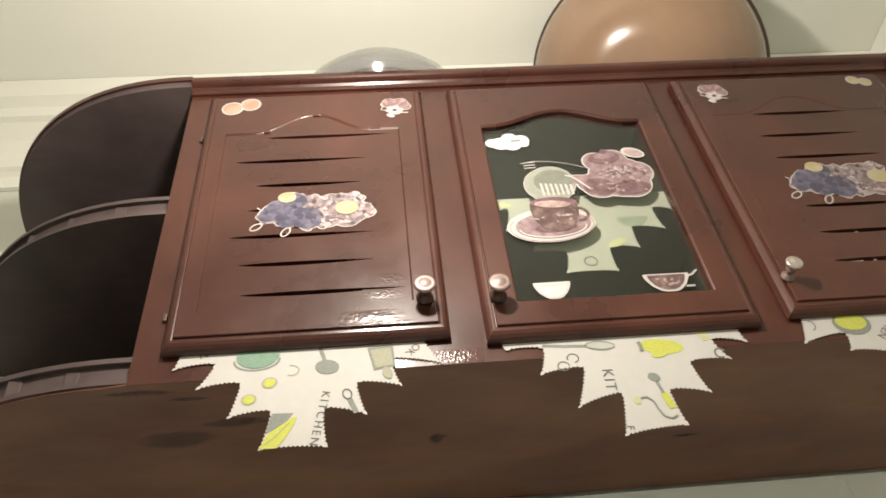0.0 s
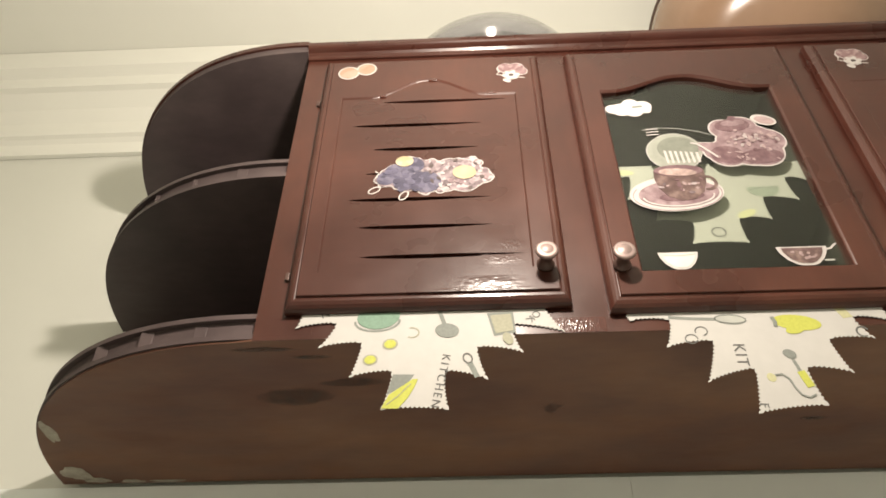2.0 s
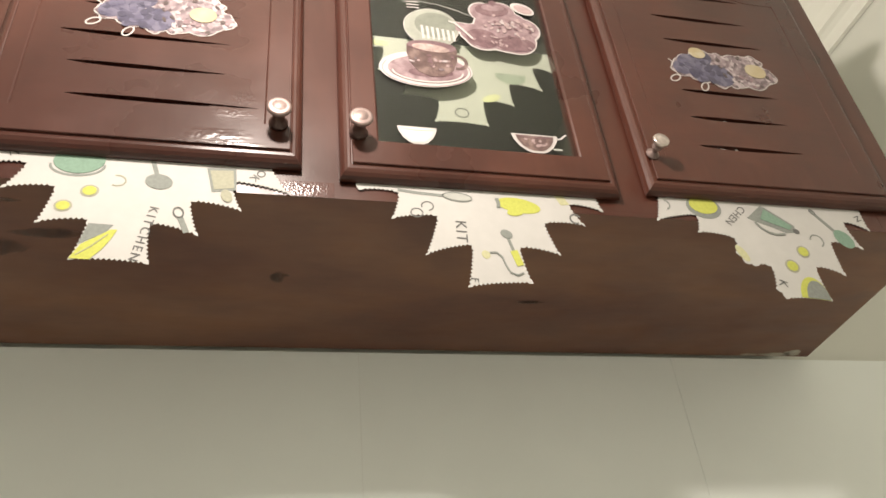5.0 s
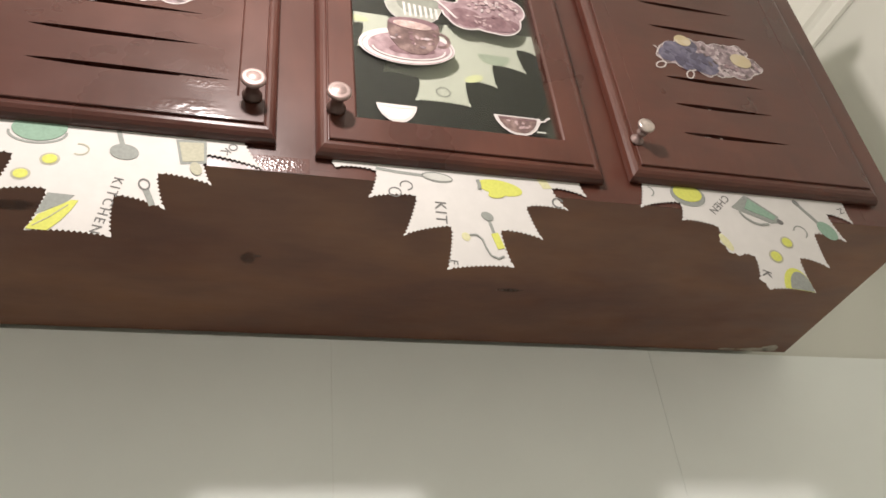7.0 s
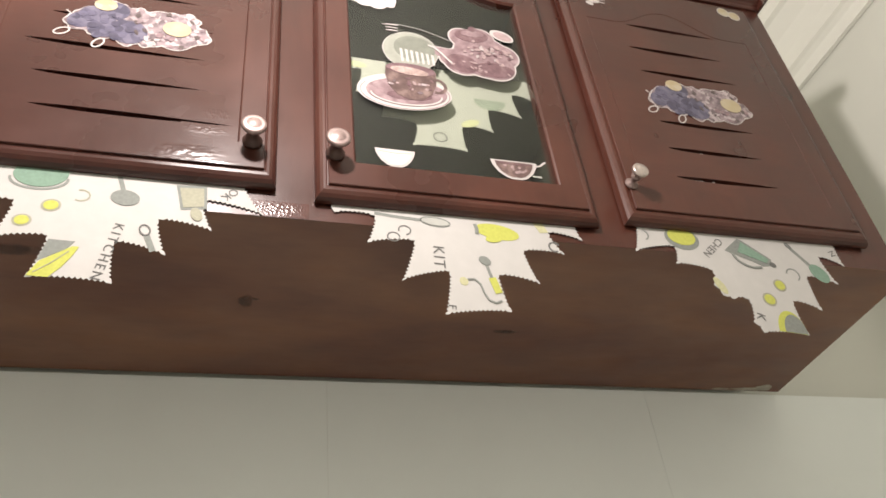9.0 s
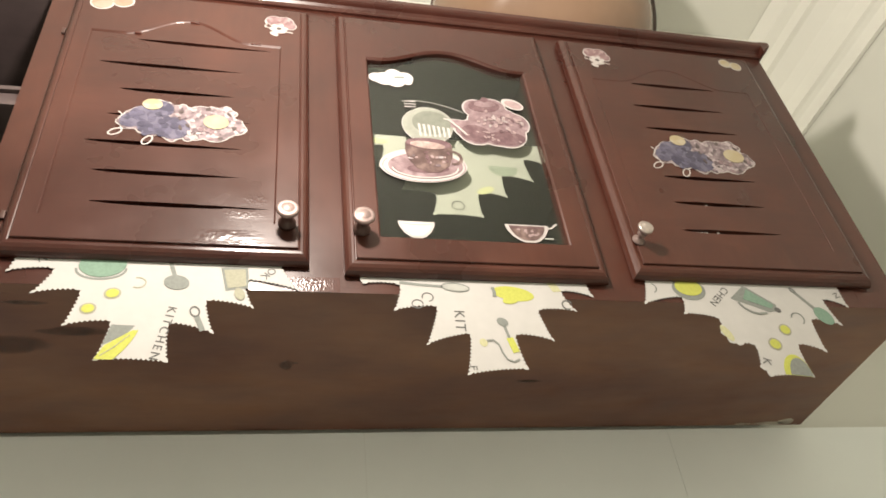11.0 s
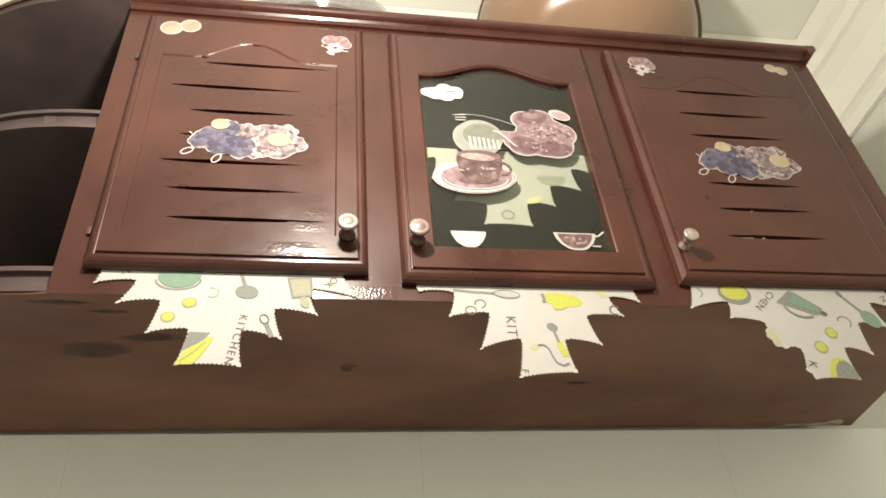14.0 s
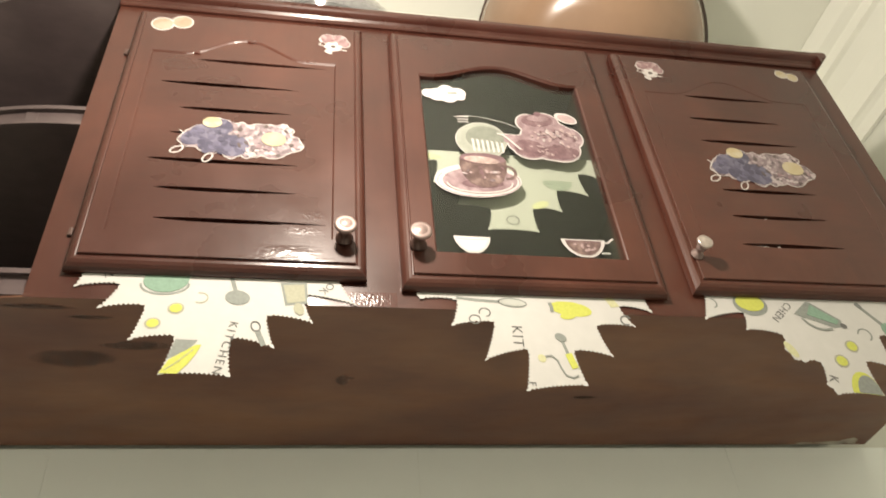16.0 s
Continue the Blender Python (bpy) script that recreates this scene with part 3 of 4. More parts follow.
flat("printed_wedge", oval(0.370, 2.106, 0.016, 0.007, 25), 0.8874, PALE, c)


# ---------------------------------------------------------------- stickers
def mottled(name, colours, scale, smooth=0.42):
    """A printed photograph seen from afar: specks of several colours."""
    m, nt, p, ln = nodes_of(name)
    v = nt.nodes.new("ShaderNodeTexVoronoi")
    v.inputs["Scale"].default_value = scale
    tc = nt.nodes.new("ShaderNodeTexCoord")
    ln.new(tc.outputs["Object"], v.inputs["Vector"])
    n = noise_tex(nt, scale * 0.7, 5.0)
    sep = nt.nodes.new("ShaderNodeSeparateColor")
    ln.new(v.outputs["Color"], sep.inputs[0])
    k = len(colours)
    a = ramp(nt, sep.outputs[0], [((i + 0.5) / k, col) for i, col in enumerate(colours)])
    b = ramp(nt, n.outputs["Fac"], [(0.3 + 0.4 * i / (k - 1), col) for i, col in enumerate(colours)])
    ln.new(mixed(nt, a.outputs["Color"], b.outputs["Color"], smooth), p.inputs["Base Color"])
    p.inputs["Roughness"].default_value = 0.35
    return m


STICKER = plain("white_sticker_edge", (0.41, 0.385, 0.37), 0.4, 0, 0.04, 80.0)
GRAPES = mottled("blue_grape_print", [(0.032, 0.029, 0.052), (0.062, 0.056, 0.094), (0.125, 0.114, 0.158)], 110.0)
FLOWERS = mottled("lilac_flower_print", [(0.045, 0.03, 0.035), (0.15, 0.11, 0.12), (0.24, 0.19, 0.20), (0.44, 0.39, 0.39)], 130.0)
LEMON = mottled("lemon_print", [(0.31, 0.255, 0.14), (0.345, 0.295, 0.19), (0.38, 0.34, 0.265)], 60.0)
ORANGE = mottled("orange_print", [(0.28, 0.165, 0.11), (0.325, 0.21, 0.15), (0.37, 0.28, 0.225)], 60.0)
CHERRY = mottled("cherry_print", [(0.11, 0.048, 0.055), (0.20, 0.12, 0.125), (0.36, 0.29, 0.285)], 120.0)
MAUVE = mottled("mauve_china_print", [(0.12, 0.075, 0.082), (0.20, 0.133, 0.143), (0.30, 0.23, 0.24)], 95.0, 0.7)
BROWNCUP = mottled("brown_china_print", [(0.045, 0.024, 0.023), (0.090, 0.053, 0.049), (0.22, 0.155, 0.14)], 70.0, 0.88)


GRAPE_DARK = plain("dark_grape_print", (0.044, 0.039, 0.068), 0.35, 0, 0.3, 200.0)
GRAPE_PALE = plain("pale_grape_print", (0.078, 0.071, 0.112), 0.35, 0, 0.3, 200.0)
PALE_PETAL = plain("greyish_petal_print", (0.33, 0.29, 0.285), 0.35, 0, 0.2, 180.0)
SHADE = plain("brown_gap_print", (0.060, 0.042, 0.040), 0.35, 0, 0.3, 200.0)
DEEP = mottled("deep_mauve_print", [(0.075, 0.038, 0.045), (0.12, 0.066, 0.075), (0.17, 0.11, 0.118)], 90.0, 0.75)


def round_them(discs, grow=0.0, n=150):
    """The outline round a cluster of discs (x, z, r), seen from the cluster's middle."""
    cx, cz = sum(d[0] for d in discs) / len(discs), sum(d[1] for d in discs) / len(discs)
    out = []
    for i in range(n):
        a = 2 * math.pi * i / n
        ux, uz, far = math.cos(a), math.sin(a), 0.002
        for x, z, r in discs:
            along_ray, off = (x - cx) * ux + (z - cz) * uz, (x - cx) * uz - (z - cz) * ux
            if abs(off) < r + grow:
                far = max(far, along_ray + math.sqrt((r + grow) ** 2 - off * off))
        out.append((cx + ux * far, cz + uz * far))
    return out


def sticker(discs, y, material, label, border=0.003):
    x, z = sum(d[0] for d in discs) / len(discs), sum(d[1] for d in discs) / len(discs)
    ob = link_mesh("sticker", slab(round_them(discs, border), y - 0.0003, y, "y"), STICKER, (x, y, z))
    tagged(ob, label, "sticker", "stickers on the doors")
    flat("picture", round_them(discs), y - 0.0007, material, ob)
    return ob


def fruit_sticker(cx, cz, k, squash, y, lemons):
    """Grapes, lemons and lilac flowers, with two stalk loops."""
    rnd = random.Random(5)
    cluster = [(-0.055, 0.010, 0.022), (-0.040, -0.012, 0.024), (-0.070, -0.004, 0.018), (-0.030, 0.025, 0.022), (-0.008, -0.015, 0.028), (-0.005, 0.016, 0.024), (0.022, -0.014, 0.027), (0.028, 0.018, 0.024), (0.050, 0.012, 0.030), (0.052, -0.014, 0.028), (0.075, 0.002, 0.016), (0.066, 0.026, 0.013), (0.083, -0.006, 0.010)]
    at = lambda u, v: (cx + u * k, cz + v * k * squash)
    discs = [(*at(u, v), r * k * 0.84) for u, v, r in cluster]
    for u, v, r in cluster:
        for i in range(7):
            a = rnd.uniform(0, 6.28)
            discs.append((*at(u + r * 0.78 * math.cos(a), v + r * 0.78 * math.sin(a)), rnd.uniform(0.0035, 0.0065) * k))
    ob = sticker(discs, y, FLOWERS, "fruit sticker of blue grapes, lemons and lilac flowers", 0.0017)
    left = [(*at(u, v), r * k * 0.85) for u, v, r in cluster[:5]]
    flat("grape_print", round_them(left), y - 0.0011, GRAPES, ob, "dark blue grapes")
    for i in range(26):
        u, v = rnd.uniform(-0.078, 0.008), rnd.uniform(-0.032, 0.018)
        if any((u - a) ** 2 + (v - b) ** 2 < (0.8 * r) ** 2 for a, b, r in cluster[:5]):
            flat("grape", oval(*at(u, v), 0.0062 * k, 0.0060 * k, n=12), y - 0.0012 - 0.00002 * i, (GRAPES, GRAPE_DARK, GRAPE_PALE)[i % 3], ob)
    for u, v, r in ((-0.043 + lemons, 0.034, 0.0145), (0.052 + lemons, 0.004, 0.0185)):
        flat("lemon", oval(*at(u, v), r * k, r * k * 0.85), y - 0.0020, LEMON, ob, "yellow lemon")
    for i in range(44):
        u, v = rnd.uniform(-0.012, 0.088), rnd.uniform(-0.036, 0.040)
        if (u - 0.052) ** 2 + (v - 0.004) ** 2 > 0.021 ** 2 and any((u - a) ** 2 + (v - b) ** 2 < (0.85 * r) ** 2 for a, b, r in cluster[5:]):
            flat("petal", oval(*at(u, v), rnd.uniform(0.003, 0.006) * k, rnd.uniform(0.0022, 0.0042) * k, rnd.uniform(0, 180), n=10), y - 0.0012 - 0.000015 * i, (PALE_PETAL, SHADE, FLOWERS, SHADE, PALE_PETAL, MAUVE)[i % 6], ob)
    for u, v, t in ((-0.088, -0.030, 35), (-0.042, -0.044, 60)):
        stroke("stalk_loop", oval(*at(u, v), 0.010 * k, 0.0055 * k, t), 0.0022, y - 0.0004, STICKER, ob, True)
    stroke("stalk_loop", [at(-0.078, -0.018), at(-0.084, 0.0), at(-0.090, -0.008), at(-0.083, 0.008), at(-0.089, 0.014)], 0.0022, y - 0.0004, STICKER, ob)
    return ob


fruit_sticker(-0.103, 2.188, 1.0, 1.0, FACE + 0.0014, 0.0)
fruit_sticker(0.776, 2.200, 1.06, 0.97, FACE + 0.0004, 0.009)
sticker([(-0.256, 2.471, 0.0165), (-0.224, 2.481, 0.0155)], FACE - 0.0002, ORANGE, "sticker of two pale orange halves")
s = sticker([(0.930, 2.486, 0.011), (0.952, 2.479, 0.011)], FACE - 0.0002, LEMON, "sticker of two small yellow lemons", 0.002)
for cx, cz in ((0.037, 2.456), (0.640, 2.461)):
    s = sticker([(cx - 0.009, cz + 0.013, 0.013), (cx + 0.010, cz + 0.012, 0.014), (cx + 0.019, cz + 0.002, 0.010), (cx, cz - 0.008, 0.013)], FACE - 0.0002, CHERRY, "sticker of red cherries and a white flower", 0.0015)
    flat("flower", oval(cx - 0.001, cz - 0.010, 0.0112, 0.0098, n=20), FACE - 0.0010, STICKER, s, "white flower")
    for i in range(6):
        a = radians(60 * i + 10)
        flat("petal", oval(cx + 0.010 * math.cos(a), cz - 0.010 + 0.008 * math.sin(a), 0.0065, 0.004, 60 * i, n=12), FACE - 0.0012 - 0.00004 * i, STICKER, s)
    flat("flower_centre", oval(cx, cz - 0.010, 0.0046, 0.0040, n=14), FACE - 0.0017, SHADE, s, "dark flower centre")
    stroke("leaf_line", [(cx - 0.025, cz + 0.012), (cx - 0.021, cz + 0.002), (cx - 0.025, cz - 0.006), (cx - 0.015, cz - 0.009)], 0.0022, FACE - 0.0006, STICKER, s)
    stroke("leaf_line", [(cx + 0.012, cz - 0.016), (cx + 0.024, cz - 0.018)], 0.0025, FACE - 0.0006, STICKER, s)
    flat("leaf", oval(cx - 0.008, cz - 0.025, 0.008, 0.0045, -30, n=12), FACE - 0.0006, STICKER, s)

GY = FACE + 0.0066
s = sticker([(0.203, 2.346, 0.010), (0.218, 2.344, 0.015), (0.235, 2.357, 0.013), (0.238, 2.341, 0.015), (0.255, 2.351, 0.013), (0.258, 2.342, 0.008)], GY, plain("white_print", (0.56, 0.55, 0.54), 0.4), "white cloud-shaped sticker on the glass", 0.002)
flat("caption_bar", [(0.236, 2.346), (0.254, 2.348), (0.254, 2.354), (0.236, 2.352)], GY - 0.0011, GREY, s)
# teapot
PETAL = plain("pale_petal_print", (0.29, 0.215, 0.215), 0.4, 0, 0.25, 150.0)
s = sticker([(0.405, 2.244, 0.050), (0.366, 2.224, 0.030), (0.420, 2.226, 0.034), (0.374, 2.284, 0.022), (0.404, 2.288, 0.024), (0.438, 2.252, 0.026), (0.345, 2.226, 0.014), (0.330, 2.238, 0.009), (0.319, 2.246, 0.006)], GY, MAUVE, "sticker of a mauve flowered teapot on the glass", 0.0026)
flat("teapot_lid", oval(0.390, 2.292, 0.029, 0.016, 6), GY - 0.0011, DEEP, s, "dark mauve lid")
flat("teapot_lid_top", oval(0.392, 2.297, 0.020, 0.008, 6), GY - 0.0014, MAUVE, s)
flat("teapot_lid_knob", oval(0.393, 2.309, 0.007, 0.006), GY - 0.0017, DEEP, s)
flat("teapot_lobe", oval(0.366, 2.219, 0.027, 0.021, -10), GY - 0.0011, DEEP, s, "dark mauve swelling")
flat("teapot_lobe", oval(0.418, 2.213, 0.034, 0.017, 4), GY - 0.0014, DEEP, s)
stroke("teapot_spout", [(0.313, 2.250), (0.323, 2.247), (0.334, 2.234), (0.349, 2.214)], 0.0035, GY - 0.0018, STICKER, s)
flat("teapot_handle", oval(0.443, 2.302, 0.021, 0.013, -22), GY - 0.0018, STICKER, s, "white curved handle")
flat("teapot_handle_print", oval(0.444, 2.301, 0.016, 0.009, -22), GY - 0.0021, PETAL, s)
rnd = random.Random(21)
for i in range(46):
    fx, fz = rnd.gauss(0.415, 0.018), rnd.gauss(2.257, 0.011)
    if ((fx - 0.408) / 0.048) ** 2 + ((fz - 2.25) / 0.030) ** 2 < 1:
        flat("painted_petal", oval(fx, fz, rnd.uniform(0.0025, 0.006), rnd.uniform(0.0018, 0.0036), rnd.uniform(0, 180), n=10), GY - 0.0017 - 0.00002 * i, (PETAL, PALE_PETAL, PETAL, DEEP)[i % 4], s)
for i in range(14):
    fx, fz = rnd.uniform(0.350, 0.445), rnd.uniform(2.203, 2.236)
    flat("painted_petal", oval(fx, fz, rnd.uniform(0.002, 0.005), rnd.uniform(0.0012, 0.0024), rnd.uniform(0, 180), n=10), GY - 0.0018 - 0.00002 * i, PETAL, s)
# plate with stripes
FAINT = plain("faint_print", (0.32, 0.33, 0.30), 0.4)
s = sticker([(0.283, 2.230, 0.042), (0.288, 2.236, 0.040)], GY + 0.0002, plain("pale_china_print", (0.23, 0.24, 0.205), 0.4, 0, 0.2, 50.0), "sticker of a pale plate with a striped edge", 0.001)
flat("plate_hollow", oval(0.291, 2.238, 0.033, 0.029, 8), GY - 0.0008, plain("grey_green_china_print", (0.145, 0.155, 0.128), 0.4, 0, 0.2, 60.0), s, "grey-green hollow")
for i in range(7):
    x = 0.267 + 0.0082 * i
    flat("stripe", [(x + 0.001, 2.203), (x + 0.0045, 2.204), (x + 0.0040, 2.233 - 0.001 * i), (x, 2.234 - 0.001 * i)], GY - 0.0011, STICKER, s)
# thin pale arc and three short shine dashes, reflections drawn as strokes
stroke("rim_line", [(0.242, 2.287), (0.268, 2.292), (0.300, 2.289), (0.330, 2.280), (0.352, 2.270)], 0.0012, GY - 0.0004, FAINT, s)
for z in (2.274, 2.281, 2.288):
    stroke("shine_line", [(0.248, z), (0.258, z + 0.0012), (0.268, z + 0.001)], 0.0020, GY - 0.0006, STICKER, s)
# cup on a saucer
s = link_mesh("sticker", slab(oval(0.268, 2.134, 0.071, 0.038, 4, n=48), GY - 0.0019, GY - 0.0016, "y"), STICKER, (0.268, GY, 2.134))
tagged(s, "sticker of a brown flowered cup on a saucer", "sticker", "stickers on the doors")
stroke("saucer_line", oval(0.269, 2.132, 0.067, 0.034, 4, 150, 380), 0.0014, GY - 0.0021, MAUVE, s)
flat("saucer", oval(0.271, 2.133, 0.061, 0.029, 4), GY - 0.0027, MAUVE, s, "mauve saucer")
stroke("saucer_line", oval(0.270, 2.128, 0.053, 0.022, 3, 180, 360), 0.0026, GY - 0.0029, STICKER, s)
flat("cup_shadow", oval(0.274, 2.126, 0.034, 0.010, 4), GY - 0.0029, DEEP, s)
stroke("cup_handle", oval(0.318, 2.154, 0.013, 0.014, 0, -110, 100), 0.0055, GY - 0.0030, BROWNCUP, s)
flat("cup", [(0.241, 2.183), (0.240, 2.165), (0.244, 2.144), (0.256, 2.125), (0.274, 2.117), (0.294, 2.120), (0.309, 2.134), (0.317, 2.156), (0.319, 2.183)], GY - 0.0034, BROWNCUP, s, "brown flowered cup")
flat("cup_mouth", oval(0.280, 2.183, 0.038, 0.013, 0), GY - 0.0037, DEEP, s)
flat("cup_lining", oval(0.278, 2.179, 0.029, 0.0085, -4), GY - 0.0040, plain("pale_pink_print", (0.30, 0.22, 0.20), 0.4, 0, 0.5, 110.0), s, "pale pink lining")
for i in range(18):
    fx, fz = rnd.gauss(0.281, 0.016), rnd.gauss(2.150, 0.009)
    flat("painted_petal", oval(fx, fz, rnd.uniform(0.002, 0.005), rnd.uniform(0.0015, 0.003), rnd.uniform(0, 180), n=10), GY - 0.0038 - 0.00002 * i, (PETAL, FLOWERS, DEEP)[i % 3], s)
# half bowls
for x, z, w, h, mat, label in ((0.245, 2.016, 0.028, 0.032, STICKER, "white half-bowl sticker at the bottom of the glass"), (0.417, 2.020, 0.035, 0.035, BROWNCUP, "brown half-bowl sticker at the bottom of the glass")):
    def bowl_shape(k, dz):
        return [(x - w * k, z - dz), (x - w * k * 0.93, z - dz - h * 0.32 * k), (x - w * k * 0.72, z - dz - h * 0.68 * k), (x - w * k * 0.42, z - dz - h * 0.92 * k), (x - w * k * 0.2, z - dz - h * k), (x + w * k * 0.25, z - dz - h * k), (x + w * k * 0.48, z - dz - h * 0.9 * k), (x + w * k * 0.75, z - dz - h * 0.64 * k), (x + w * k * 0.94, z - dz - h * 0.3 * k), (x + w * k, z - dz)]
    s = link_mesh("sticker", slab(bowl_shape(1.0, 0.0), GY - 0.0003, GY, "y"), STICKER, (x, GY, z))
    tagged(s, label, "sticker", "stickers on the doors")
    flat("picture", bowl_shape(0.82, 0.0025), GY - 0.0007, mat if mat is BROWNCUP else plain("pale_bowl_print", (0.50, 0.49, 0.45), 0.4), s)
    stroke("bowl_rim", [(x - w * 0.8, z - 0.005), (x, z - 0.007), (x + w * 0.8, z - 0.005)], 0.0016, GY - 0.0010, DEEP if mat is BROWNCUP else FAINT, s)
    if mat is BROWNCUP:
        for i in range(9):
            flat("painted_petal", oval(x + rnd.uniform(-0.020, 0.020), z - rnd.uniform(0.010, 0.024), rnd.uniform(0.002, 0.0045), rnd.uniform(0.0014, 0.0026), rnd.uniform(0, 180), n=10), GY - 0.0010 - 0.00002 * i, PETAL, s)
        stroke("bowl_handle", [(x + w - 0.002, z - 0.006), (x + w + 0.006, z - 0.004), (x + w + 0.010, z + 0.001), (x + w + 0.015, z + 0.004)], 0.003, GY - 0.0004, STICKER, s)
        stroke("bowl_handle", [(x + w - 0.010, z - 0.026), (x + w + 0.004, z - 0.026)], 0.003, GY - 0.0004, FAINT, s)

# ---------------------------------------------------------------- bowls on top
def bowl(name, profile, at, material, label):
    ob = link_mesh(name, lathe(profile, at, "z", 72), material, at, True)
    return tagged(ob, label, "bowl")


# the large bowl leans back against the wall, its mouth up and away
big = lathe([(0.09, 0.0), (0.13, 0.005), (0.18, 0.032), (0.226, 0.075), (0.258, 0.125), (0.275, 0.18), (0.280, 0.222), (0.262, 0.222), (0.258, 0.18), (0.24, 0.125), (0.21, 0.08), (0.16, 0.04), (0.08, 0.015)], (0, 0, 0), "z", 72)
lean = Matrix.Translation((0.578, 0.955, 2.649)) @ Vector((0.36, 0.48, 0.80)).to_track_quat("Z", "Y").to_matrix().to_4x4() @ Matrix.Scale(0.962, 4)
big.transform(lean)
large = tagged(link_mesh("large_bowl", big, POT, lean.translation, True), "large glossy tan-brown bowl leaning on the cabinet top", "bowl")
rim = lathe([(0.279, 0.218), (0.286, 0.220), (0.288, 0.226), (0.284, 0.231), (0.270, 0.231), (0.264, 0.224)], (0, 0, 0), "z", 72)
bmesh.ops.delete(rim, geom=[f for f in rim.faces if len(f.verts) > 4], context="FACES_ONLY")
rim.transform(lean)
part("rim", rim, plain("dark_brown_rim", (0.06, 0.035, 0.024), 0.3), large, "dark brown rolled rim", True)
bowl("glass_bowl", [(0.215, 0.0), (0.209, 0.040), (0.195, 0.085), (0.165, 0.137), (0.12, 0.178), (0.065, 0.204), (0.02, 0.211), (0.02, 0.203), (0.064, 0.196), (0.115, 0.171), (0.158, 0.127), (0.187, 0.082), (0.201, 0.040), (0.205, 0.0)], (0.014, 1.06, TOP + 0.004), BOWLGLASS, "upturned grey glass bowl on top of the cabinet")


# ---------------------------------------------------------------- wear on the cabinet
def ragged(cx, cy, rx, ry, seed, n=34):
    rnd = random.Random(seed)
    ph = [rnd.uniform(0, 6.28) for _ in range(4)]
    out = []
    for i in range(n):
        a = 2 * math.pi * i / n
        k = 1 + 0.14 * math.sin(2 * a + ph[0]) + 0.10 * math.sin(3 * a + ph[1]) + 0.07 * math.sin(5 * a + ph[2]) + 0.05 * math.sin(9 * a + ph[3])
        out.append((cx + rx * k * math.cos(a), cy + ry * k * math.sin(a)))
    return out


STAIN = plain("dark_stain", (0.075, 0.034, 0.025), 0.6, 0, 0.25, 60.0)
_st = STAIN.node_tree
_tc, _mp, _gr, _mul = (_st.nodes.new("ShaderNode" + k) for k in ("TexCoord", "Mapping", "TexGradient", "Math"))
_mp.inputs["Scale"].default_value, _mp.inputs["Location"].default_value = (2, 2, 0), (-1, -1, 0)
_gr.gradient_type, _mul.operation = "SPHERICAL", "MULTIPLY"
_st.links.new(_tc.outputs["Generated"], _mp.inputs["Vector"])
_st.links.new(_mp.outputs["Vector"], _gr.inputs["Vector"])
_st.links.new(ramp(_st, _gr.outputs["Fac"], [(0.0, (0.0,) * 3), (0.5, (1.0,) * 3)]).outputs["Color"], _mul.inputs[0])
_st.links.new(ramp(_st, noise_tex(_st, 55.0, 4.0).outputs["Fac"], [(0.35, (0.16,) * 3), (0.65, (0.52,) * 3)]).outputs["Color"], _mul.inputs[1])
_st.links.new(_mul.outputs[0], _st.nodes["Principled BSDF"].inputs["Alpha"])
for x, y, rx, ry, seed in ((-0.728, 1.252, 0.022, 0.026, 1), (-0.700, 1.278, 0.020, 0.010, 8), (-0.640, 1.284, 0.020, 0.006, 2), (-0.580, 1.285, 0.026, 0.005, 3), (-0.715, 1.112, 0.009, 0.036, 4), (1.030, 1.284, 0.035, 0.006, 5), (1.062, 1.276, 0.020, 0.010, 6), (0.970, 1.286, 0.016, 0.004, 7)):
    part("paint_chip", slab(ragged(x, y, rx, ry, seed), LOW - 0.0006, LOW - 0.0002), CHIP, cabinet, "pale patch where the paint has come off")
for x, y, rx, ry, seed in ((-0.305, 1.025, 0.058, 0.026, 11), (-0.215, 0.99, 0.05, 0.012, 17), (0.069, 1.074, 0.011, 0.017, 12), (0.082, 1.068, 0.005, 0.004, 13), (-0.265, 0.925, 0.028, 0.006, 14), (-0.330, 0.905, 0.05, 0.006, 15), (0.47, 1.12, 0.02, 0.006, 16)):
    part("stain", slab(ragged(x, y, rx, ry, seed), LOW - 0.0005, LOW - 0.0002), STAIN, cabinet, "dark stain on the underside")
# scuffs on the rim of the top end shelf
rim_line = end_curve(X0, -0.021, -0.003)
for k, up in ((23, 0.003), (24, 0.005)):
    (xa, ya), (xb, yb) = rim_line[k], rim_line[k + 1]
    part("paint_chip", slab([(xa - 0.0008, ya - 0.0006), (xb - 0.0008, yb - 0.0006), (xb, yb), (xa, ya)], TOP - 0.004 + up * 0.3, TOP + up), CHIP, cabinet)
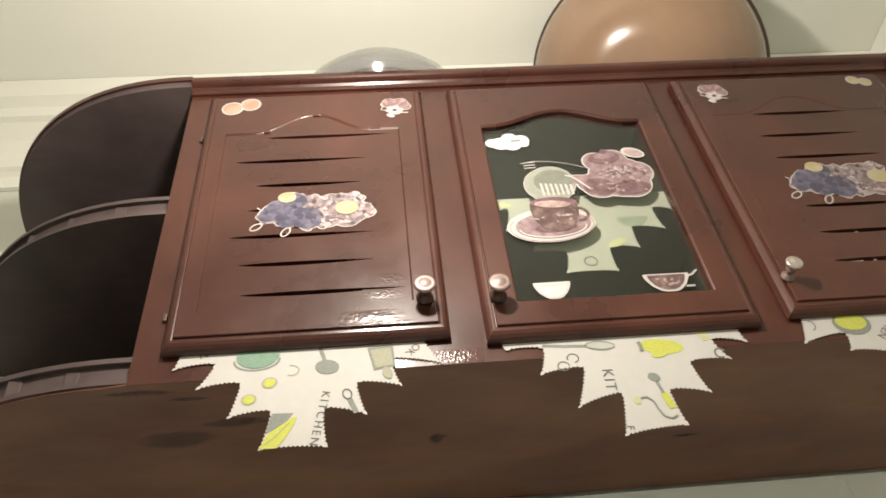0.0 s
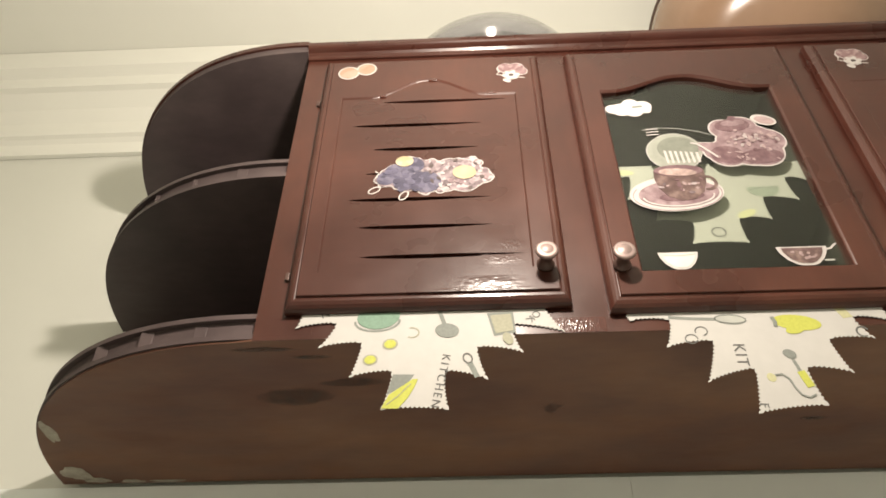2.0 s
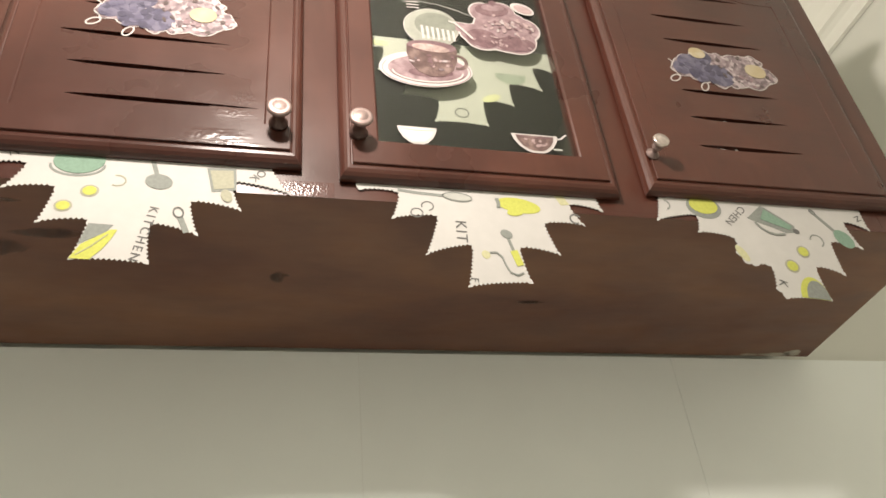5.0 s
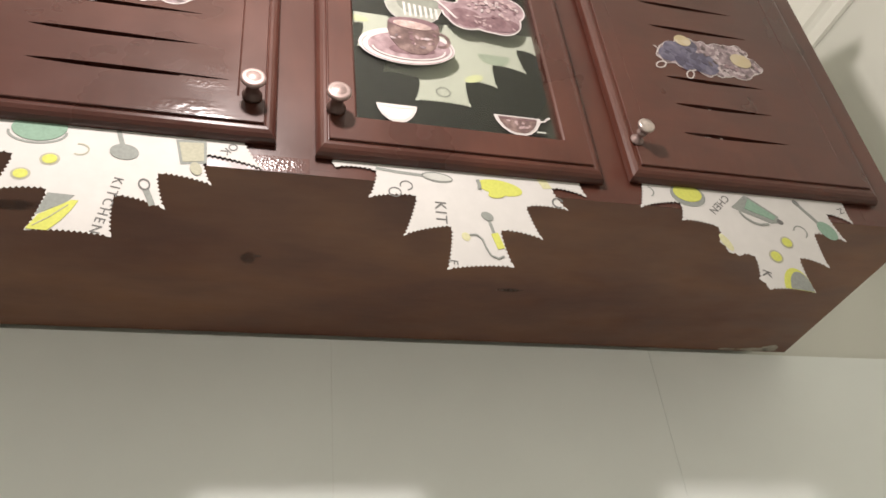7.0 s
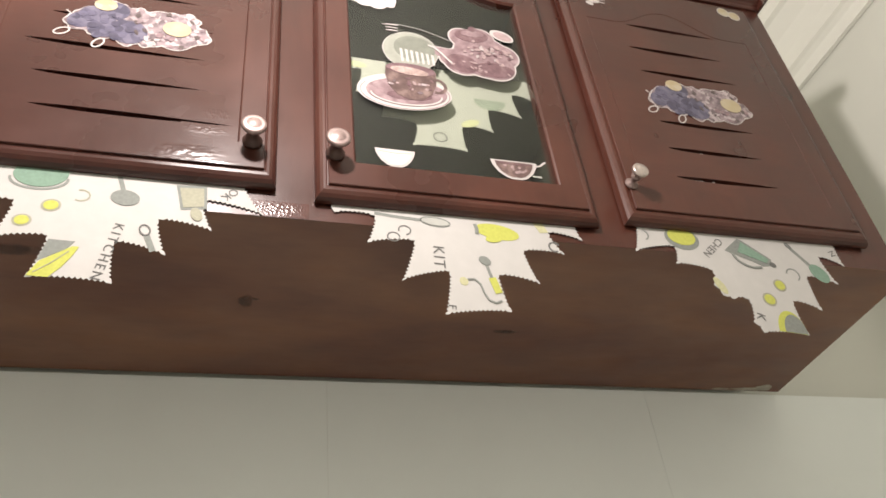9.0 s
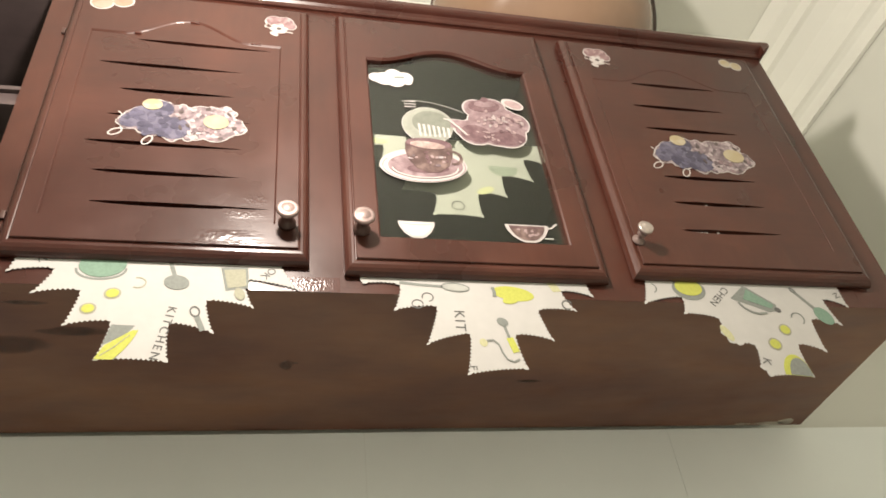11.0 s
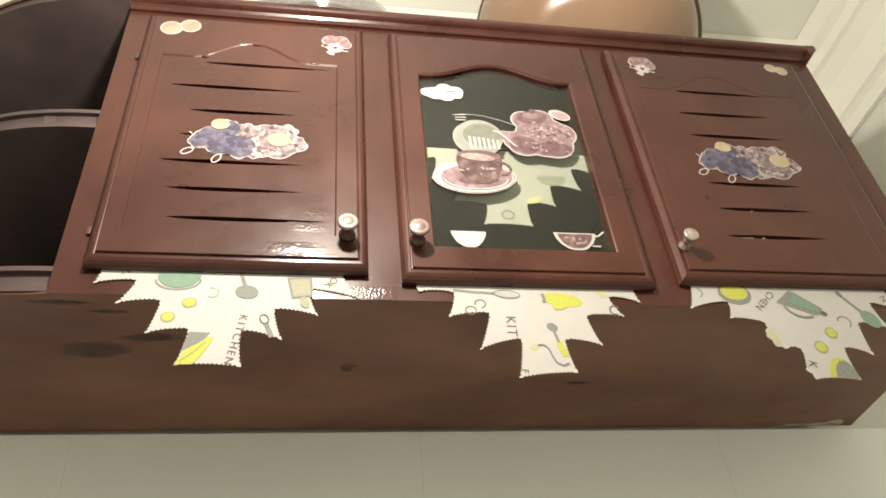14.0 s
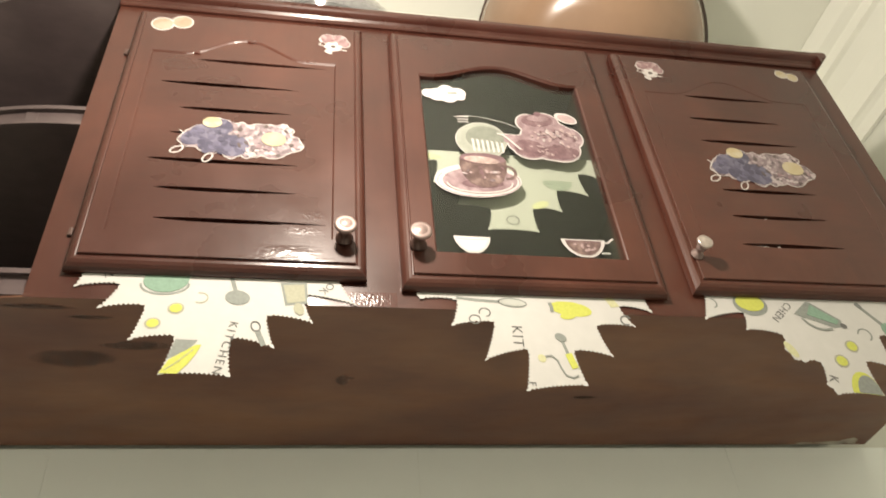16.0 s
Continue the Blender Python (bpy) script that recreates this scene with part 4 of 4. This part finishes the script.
# crinkled clear tape on the foot of the stile between the first two doors
TAPE = plain("crinkled_tape", (0.058, 0.0180, 0.0125), 0.22, 0, 0.2, 160.0)
bm = bmesh.new()
rnd = random.Random(3)
grid = [[bm.verts.new((0.056 + 0.076 * i / 80, FRONT - 0.0003 - (rnd.random() < 0.34) * rnd.random() * 0.0016 * math.sin(math.pi * i / 80) * math.sin(math.pi * j / 22) * 0.6, LOW + 0.001 + 0.024 * j / 22)) for j in range(23)] for i in range(81)]
for i in range(80):
    for j in range(22):
        bm.faces.new((grid[i][j], grid[i + 1][j], grid[i + 1][j + 1], grid[i][j + 1]))
part("tape", bm, TAPE, cabinet, "crinkled clear tape", True)
# brushed ridges of thick varnish on the slats beside the first knob
for xa, xb, z0, z1, y, seed in ((-0.030, 0.034, 2.000, 2.018, FACE + 0.0017, 4), (-0.012, 0.034, 2.024, 2.048, FACE + 0.0017, 9), (-0.070, 0.030, 1.953, 1.978, FACE - 0.0002, 6), (-0.110, 0.046, 1.9515, 1.957, FACE - 0.0002, 12)):
    rnd = random.Random(seed)
    bm, rise = bmesh.new(), [0.0] * 15
    grid = []
    for i in range(61):
        rise = [max(0.0, (0.5 if z0 > 1.99 else 0.84) * r + rnd.uniform(-0.00018, 0.00030)) for r in rise]
        fade = math.sin(math.pi * i / 60)
        grid.append([bm.verts.new((xa + (xb - xa) * i / 60, y - min(rise[j], 0.0006) * fade * math.sin(math.pi * j / 14), z0 + (z1 - z0) * j / 14)) for j in range(15)])
    for i in range(60):
        for j in range(14):
            bm.faces.new((grid[i][j], grid[i + 1][j], grid[i + 1][j + 1], grid[i][j + 1]))
    part("varnish_ridge", bm, WOOD_H, cabinet, "ridges of thick brushed varnish", True)
# drips of varnish that hang on the arched edge of the first door
for x, z, w in ((-0.190, 2.3985, 0.011), (-0.103, 2.4425, 0.015), (0.000, 2.3985, 0.017)):
    part("varnish_drip", box(x - w / 2, x + w / 2, FACE - 0.0009, FACE + 0.002, z - 0.0034, z + 0.0026, 0.0013), TAPE, cabinet, "hardened drip of varnish", True)
# paper that shows in a slit
part("paper_scrap", box(0.700, 0.726, FACE + 0.004, FACE + 0.0065, 2.015, 2.0215), CLOTH, cabinet, "scrap of white paper")
part("paper_scrap", box(0.744, 0.749, FACE + 0.006, FACE + 0.0065, 2.015, 2.085), CLOTH, cabinet, "scrap of white paper")
part("pin", box(-0.484, -0.474, 0.9155, 0.9185, LOW + 0.044, LOW + 0.0485, 0.001), STICKER, cabinet, "small white pin")
